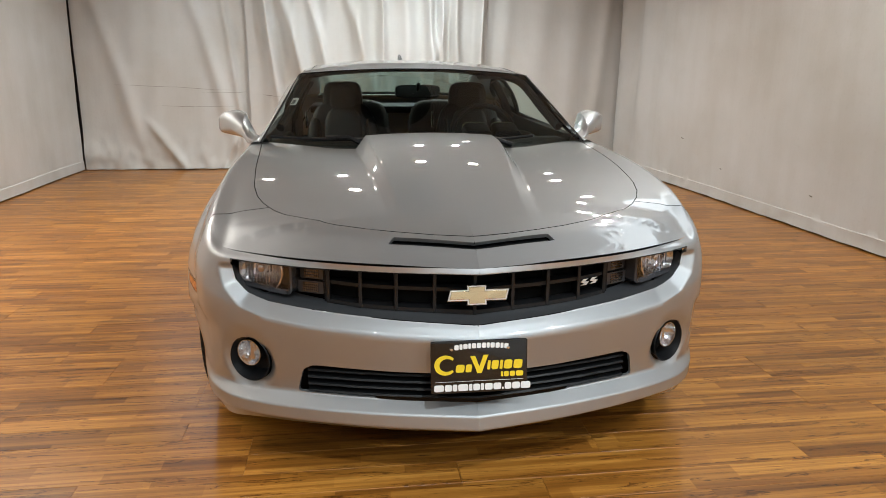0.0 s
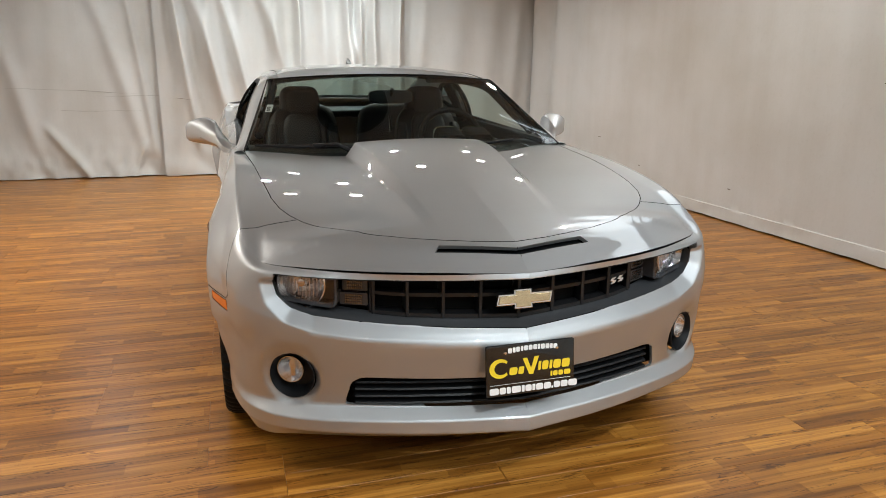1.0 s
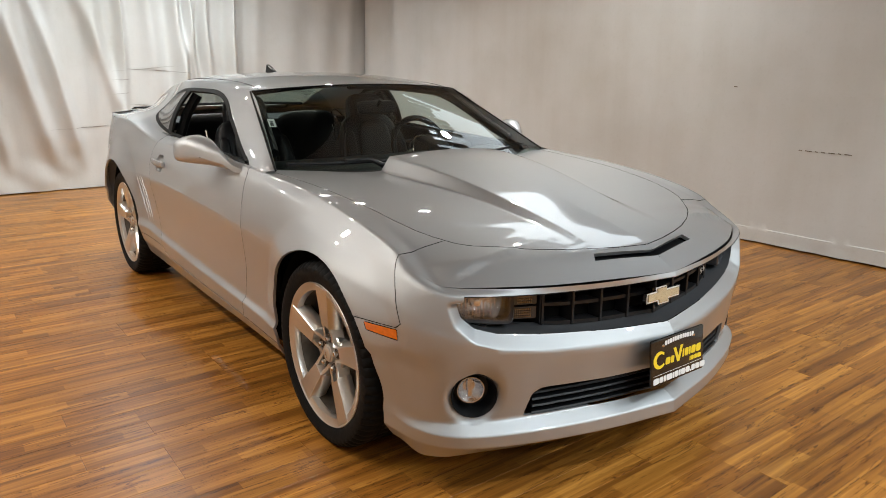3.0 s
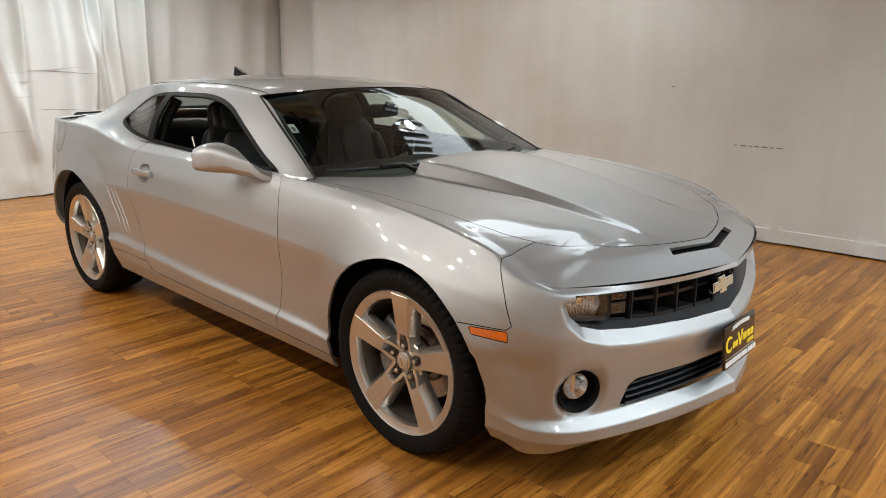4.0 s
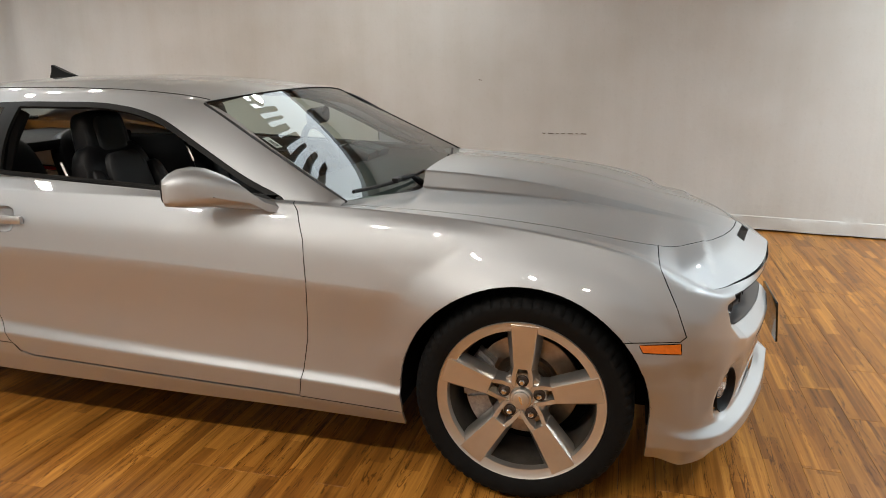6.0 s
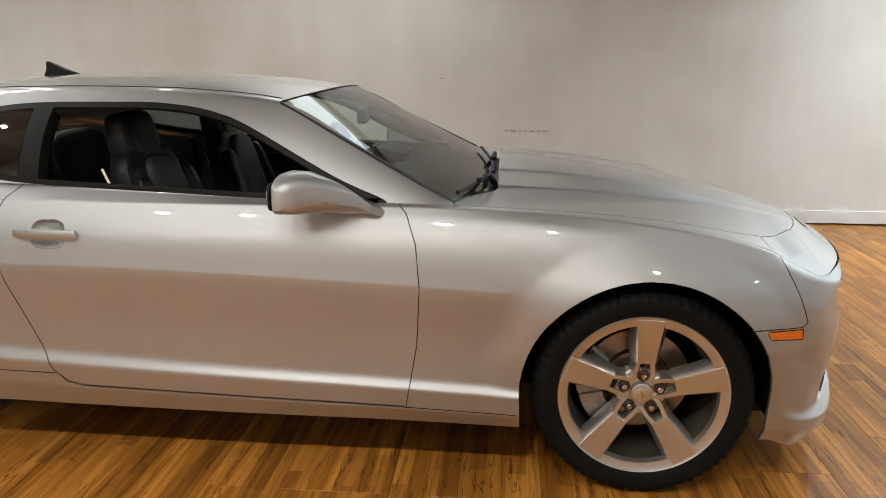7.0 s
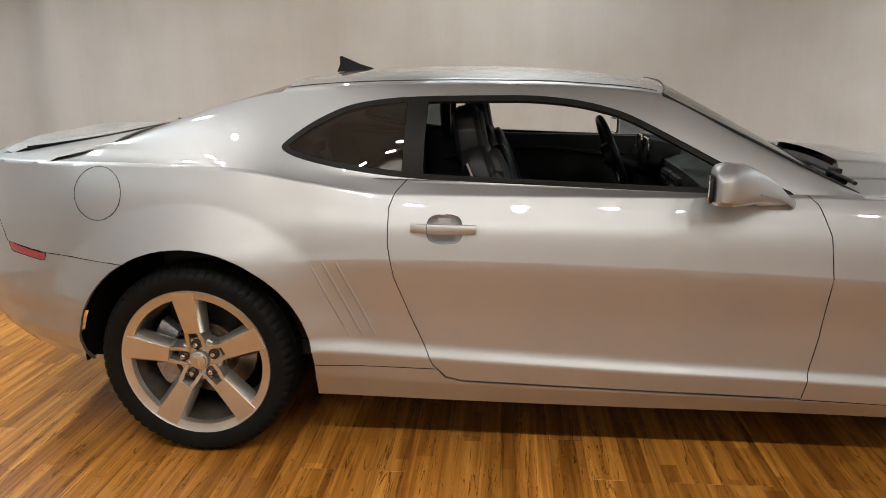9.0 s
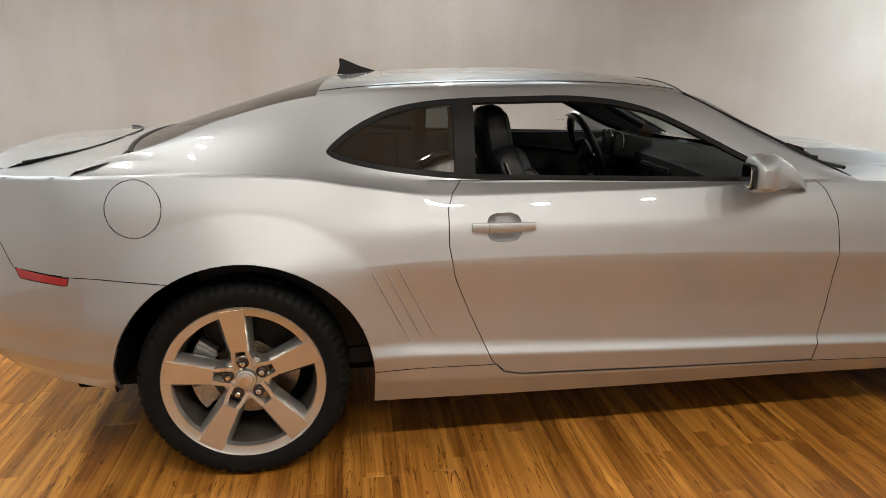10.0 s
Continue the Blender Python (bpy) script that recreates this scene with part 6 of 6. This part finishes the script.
def right_point(y, z, back):
    x = 3.435 - 0.17 * float(smooth01((-0.7 - y) / 1.8)) + crinkle(y, z, 1.0)
    x += 0.015 * math.sin(y * 2.1 + 0.4 * z) * min(1, z / 1.5)
    near = float(smooth01((y - 4.9) / 1.6))
    x += near * (0.05 * math.sin(y * 9.0 + z * 0.5) * (0.35 + 0.5 * z)) - 0.05 * near
    x += -0.006 if z < 0.125 else 0.0
    x += 0.010 * noise.noise((y * 6.0, z * 9.0, 4.0)) * (z < 0.125)
    return (x + back, y, z + (0.006 * noise.noise((y * 3, 0, 2.0)) if z < 0.05 else 0))


# top rows, out of view, are added to brighten reflections in paint and glass
ROWS_Z = [0.014, 0.04, 0.07, 0.10, 0.122, 0.128] + list(np.linspace(0.18, 3.14, 46))
canvas("canvas_wall_right", (-7.0, 6.88), 386, ROWS_Z, right_point, CANVAS, "off-white hung canvas with a dirty bottom hem")


def left_point(y, z, back):
    x = -3.835 + crinkle(y, z, 21.0) + 0.012 * math.sin(y * 1.7 + 0.5 * z)
    x += 0.006 if z < 0.125 else 0.0
    return (x - back, y, z)


canvas("canvas_wall_left", (-7.0, 6.93), 304, ROWS_Z, left_point, CANVAS, "off-white hung canvas with a dirty bottom hem")


def fold(u, c, width, depth):
    return depth * math.exp(-((u - c) / width) ** 2)


def back_left(x, z, back):
    y = 6.98 + crinkle(x, z, 5.0) * 2.2
    for x0, x1, w, d in ((-3.55, -3.05, 0.10, 0.05), (-2.75, -2.95, 0.13, 0.04), (-2.35, -1.85, 0.09, 0.05), (-1.95, -1.75, 0.05, 0.05)):
        y -= fold(x, x1 + (x0 - x1) * (z / 2.2) ** 1.3, w, d * float(smooth01((z - 0.1) / 0.5)))
    y -= fold(x, -3.05 - 0.12 * (1.8 - z), 0.16, 0.045) * min(1, z)
    y -= fold(x, -2.2 + 0.10 * z, 0.25, 0.03)
    # crumpled skirt towards the floor
    k = float(smooth01((0.55 - z) / 0.45))
    y -= k * (0.05 + 0.055 * noise.noise((x * 3.2 + z * 2.0, z * 2.5, 7.0)) + 0.03 * noise.noise((x * 8.0, z * 5.0, 3.0)))
    y -= fold(x, -3.05 + 0.7 * (0.75 - z), 0.07, 0.05) * float(smooth01((0.75 - z) / 0.3))
    y -= fold(x, -1.80 - 0.4 * (0.6 - z), 0.05, 0.04) * float(smooth01((0.6 - z) / 0.3))
    return (x + 0.02 * math.sin(z * 2.0) * (x > -1.75), y + back, z + (0.014 * noise.noise((x * 2.2, 0, 3.0)) if z < 0.05 else 0))


ROWS_B = [0.012, 0.035] + list(np.linspace(0.07, 1.0, 44)) + list(np.linspace(1.03, 2.56, 44))
canvas("canvas_wall_back_one", (-3.825, -1.62), 170, ROWS_B, back_left, CANVAS, "off-white hung canvas sheet with creases and torn lines")


def back_mid(x, z, back):
    top = min(1.0, 0.3 + 0.45 * z)
    y = 6.90 + crinkle(x, z, 11.0) * 1.3
    for c, w, d in ((-1.38, 0.07, 0.10), (-1.02, 0.10, 0.12), (-0.62, 0.12, 0.09), (-0.20, 0.08, 0.08), (0.10, 0.045, 0.11), (0.42, 0.09, 0.09), (0.72, 0.06, 0.15), (0.88, 0.04, 0.10), (1.06, 0.06, 0.15), (1.40, 0.05, 0.16)):
        y -= fold(x + 0.10 * math.sin(z * 1.6 + c * 3) * (1.9 - z) * 0.5, c, w * (1 + 0.5 * (2 - min(2, z))), 1.25 * d * top)
    # drapes that run aslant
    for x0, x1, w, d in ((-1.42, -1.20, 0.06, 0.07), (-1.20, -0.72, 0.09, 0.10), (-0.85, -0.45, 0.07, 0.08), (-0.35, 0.15, 0.08, 0.07), (0.95, 0.60, 0.07, 0.07)):
        y -= fold(x, x1 + (x0 - x1) * (z / 2.2) ** 1.4, w, 1.3 * d * float(smooth01((z - 0.15) / 0.5)))
    k = float(smooth01((0.45 - z) / 0.4))
    y -= k * (0.03 + 0.04 * noise.noise((x * 3.6 + z, z * 3.0, 17.0)))
    return (x, y + back, z + (0.014 * noise.noise((x * 2.2, 0, 13.0)) if z < 0.05 else 0))


canvas("canvas_wall_back_two", (-1.66, 1.50), 330, ROWS_B, back_mid, CANVAS, "off-white hung canvas gathered in deep vertical folds")


def back_right(x, z, back):
    y = 6.94 + crinkle(x, z, 31.0) * 1.3
    for c, w, d in ((1.75, 0.12, 0.05), (2.25, 0.2, 0.04), (2.75, 0.16, 0.05), (3.15, 0.10, 0.05)):
        y -= fold(x + 0.08 * (1.8 - z), c, w, d * min(1.0, 0.3 + 0.4 * z))
    k = float(smooth01((0.35 - z) / 0.3))
    y -= k * (0.03 + 0.05 * noise.noise((x * 4.0, z * 3.0, 27.0)))
    return (x, y + back, z)


canvas("canvas_wall_back_three", (1.47, 3.47), 170, ROWS_B, back_right, CANVAS, "off-white hung canvas sheet with soft folds")


# creases and torn lines across the back sheets, marks on the side sheet
def crease(x0, z0, x1, z1, fn, thick=0.004):
    bm = bmesh.new()
    pts, n = [], 26
    for i in range(n + 1):
        t = i / n
        x = x0 + (x1 - x0) * t
        z = z0 + (z1 - z0) * t + 0.012 * noise.noise((x * 2.5, z0 * 9, 1.0)) + 0.004 * noise.noise((x * 14, z0 * 9, 5.0))
        p = fn(x, z, 0.0)
        pts.append((p[0], p[1] - 0.003, p[2]))
    rad = [thick * (0.25 + 0.75 * abs(noise.noise((p[0] * 6, p[2] * 7, 2.0)))) * math.sin(math.pi * min(0.97, max(0.03, i / n))) ** 0.5 for i, p in enumerate(pts)]
    add_sweep(bm, pts, rad, 6)
    return bm


sheet = bpy.data.objects["canvas_wall_back_one"]
for c in ((-3.38, 1.11, -1.88, 1.04), (-2.81, 0.84, -1.90, 0.82), (-2.3, 1.0, -1.7, 1.02)):
    part("crease_line", crease(*c, back_left), TEAR, sheet, "dark crease line in the canvas")
sheet = bpy.data.objects["canvas_wall_back_two"]
for c in ((-0.05, 1.34, 0.71, 1.40), (0.10, 1.37, 0.86, 1.32), (-0.07, 1.24, 0.13, 1.25), (-0.07, 1.08, 0.11, 1.10), (0.12, 0.96, 0.69, 0.92), (-0.76, 0.70, 0.07, 0.72), (-1.5, 0.98, -1.25, 0.96)):
    part("crease_line", crease(*c, back_mid), TEAR, sheet, "dark crease line in the canvas")
sheet = bpy.data.objects["canvas_wall_right"]
for y, z, ln in ((4.86, 0.57, 0.05), (4.0, 0.33, 0.02), (2.5, 0.30, 0.03), (1.05, 1.25, 0.03)):
    bm = bmesh.new()
    p, q = right_point(y, z, 0), right_point(y + ln, z + 0.004, 0)
    add_sweep(bm, [(p[0] - 0.003, p[1], p[2]), (q[0] - 0.003, q[1], q[2])], 0.004, 6)
    part("small_tear", bm, TEAR, sheet, "small dark tear in the canvas")
y = 0.10
for ln in (0.05, 0.02, 0.045, 0.03, 0.02, 0.05, 0.025):
    bm = bmesh.new()
    p, q = right_point(y, 0.785, 0), right_point(y + ln, 0.787, 0)
    add_sweep(bm, [(p[0] - 0.002, p[1], p[2]), (q[0] - 0.002, q[1], q[2])], 0.004, 6)
    part("faint_mark", bm, TEAR, sheet, "faint grey smudge line on the canvas")
    y += ln + 0.025

# light panel in the ceiling well
PANEL = glow("daylight_panel", (0.82, 0.93, 1.0), 2.0)
bm = bmesh.new()
add_box(bm, SKY[0], SKY[1], SKY[2], SKY[3], 3.27, 3.30)
well = tagged(part("ceiling_light_panel", bm, PANEL, None, "cool white light panel set in the ceiling", smooth=False), "", "light panel")
slat_rng = random.Random(3)
for i in range(19):
    bm = bmesh.new()
    yy = SKY[2] + 0.06 + 0.107 * i
    ln = slat_rng.uniform(0.12, 0.62)
    hw = slat_rng.uniform(0.012, 0.036)
    add_box(bm, SKY[0], SKY[0] + ln, yy - hw, yy + hw, 3.2, 3.268)
    part("panel_baffle", bm, CEIL, well)

# downlights
LAMP = glow("downlight_glow", (1.0, 0.95, 0.88), 30)
FIX = material("white_lamp_can", (0.75, 0.74, 0.72), rough=0.4, vary=0.05)
first = None
# (2.05, 1.7) and (2.1, 3.2) are added fill for the right canvas
LAMPS = ((-3.2, 0.9, 15), (-3.2, 1.6, 14), (-3.15, 2.4, 13), (-3.2, 3.15, 12), (-2.6, 2.95, 7), (-3.2, 0.0, 11), (-3.2, -1.0, 4), (0.28, 3.8, 5), (0.95, 3.75, 5), (-0.4, 3.85, 4), (2.0, 4.4, 4), (-1.34, 4.5, 3),
         (0.42, 5.5, 21), (1.0, 5.6, 18), (-0.5, 5.5, 21), (-2.4, 5.6, 15), (0.2, -3.0, 36), (-1.4, -3.2, 9), (1.8, -3.2, 28), (2.1, -2.4, 20), (2.05, 1.7, 16), (2.1, 3.2, 6), (-2.6, -3.4, 3), (2.2, 5.6, 4), (0.4, -5.2, 48), (-1.8, -5.2, 24), (2.0, -5.2, 38))
for i, (x, y, watts) in enumerate(LAMPS):
    if first is None:
        bm = bmesh.new()
        add_lathe(bm, [(0.075, 0.0), (0.082, -0.006), (0.085, -0.060), (0.072, -0.085), (0.066, -0.085), (0.064, -0.045)], 28, "z")
        first = tagged(part("downlight", tidy(bm), FIX, None, "white round can downlight on the ceiling"), "", "downlight", "ceiling downlights")
        bm = bmesh.new()
        add_lathe(bm, [(0.0, -0.046), (0.064, -0.046)], 28, "z")
        part("lamp_face", tidy(bm), LAMP, first, "glowing warm white lamp face")
        first.matrix_basis = pose(x, y, 3.2)
    else:
        copy_thing(first, pose(x, y, 3.2))
    l = bpy.data.lights.new("downlight_lamp", "AREA")
    # cool tint at both ends of the room stands in for daylight
    l.shape, l.size, l.energy, l.color = "DISK", 0.12, watts, (0.85, 0.958, 1.0) if y < -2.2 or y > 5.0 else (1.0, 0.955, 0.875)
    l.spread = radians(150)
    new("downlight_lamp", l).matrix_basis = pose(x, y, 3.11)

# round black shade hung over the car, seen in the glass and the paint
bm = bmesh.new()
add_lathe(bm, [(0.0, 0.10), (0.04, 0.095), (0.18, 0.055), (0.30, 0.0), (0.303, -0.004), (0.296, -0.004), (0.17, 0.045), (0.0, 0.085)], 48, "z")
shade = tagged(part("hanging_shade", tidy(bm), BLACK, None, "round black ribbed shade hung from the ceiling"), "", "pendant shade")
shade.matrix_basis = pose(-0.08, 1.55, 2.34)
for k in range(16):
    a = math.tau * k / 16
    bm = bmesh.new()
    add_sweep(bm, [(0.05 * math.cos(a), 0.05 * math.sin(a), 0.082), (0.17 * math.cos(a), 0.17 * math.sin(a), 0.044), (0.294 * math.cos(a), 0.294 * math.sin(a), -0.003)], 0.003, 6)
    part("rib", bm, GRILLE, shade)
bm = bmesh.new()
add_sweep(bm, [(0, 0, 0.09), (0, 0, 0.86)], 0.012, 10)
part("hanging_rod", bm, BLACK, shade)
for x in (-0.20, 0.19):
    bm = bmesh.new()
    add_sweep(bm, [(x, -0.22, -0.003), (x + 0.005, -0.225, -0.06), (x, -0.22, -0.10)], [0.003, 0.003, 0.006], 6)
    part("pull_cord", bm, BLACK, shade)

# ---- floor boards ----
BW, BL = 0.127, 1.215


def board_mesh(length):
    bm = bmesh.new()
    x0, x1, y0, y1, g = 0.0, length, 0.0, BW, 0.0003
    b = 0.0007
    lo = [bm.verts.new(p) for p in ((x0 + g, y0 + g, -0.009), (x1 - g, y0 + g, -0.009), (x1 - g, y1 - g, -0.009), (x0 + g, y1 - g, -0.009))]
    mid = [bm.verts.new(p) for p in ((x0 + g, y0 + g, -0.0008), (x1 - g, y0 + g, -0.0008), (x1 - g, y1 - g, -0.0008), (x0 + g, y1 - g, -0.0008))]
    top = [bm.verts.new(p) for p in ((x0 + g + b, y0 + g + b, 0), (x1 - g - b, y0 + g + b, 0), (x1 - g - b, y1 - g - b, 0), (x0 + g + b, y1 - g - b, 0))]
    for k in range(4):
        j = (k + 1) % 4
        bm.faces.new((lo[k], lo[j], mid[j], mid[k]))
        bm.faces.new((mid[k], mid[j], top[j], top[k]))
    bm.faces.new(top)
    me = bpy.data.meshes.new("board")
    bm.to_mesh(me)
    bm.free()
    me.materials.append(WOOD)
    return me


full = board_mesh(BL)
rng = random.Random(5)
near, verts, faces = [], [], []
row = 0
y = -7.05
while y < 7.2:
    x = -4.02 - rng.choice((0.1, 0.37, 0.62, 0.88, 1.05))
    while x < 3.62:
        near.append((math.hypot((x + 0.6 + 1.6) / 1.15, (y - 0.6) / 1.3), x, y))
        x += BL
    y += BW
near.sort()
count = 0
for _, x, y in near:
    if count < 300 and x > -4.02 and x + BL < 3.62:
        count += 1
        o = new("floor_board", full)
        o.location = (x, y, 0)
        o.parent = floor
    else:
        k = len(verts)
        verts += [(min(3.618, max(-4.018, v.co.x + x)), v.co.y + y, v.co.z) for v in full.vertices]
        faces += [tuple(j + k for j in p.vertices) for p in full.polygons]
me = bpy.data.meshes.new("outer_boards")
me.from_pydata(verts, [], faces)
me.materials.append(WOOD)
far = new("outer_boards", me)
far.parent = floor
tagged(far, "", "", "", "stuff")
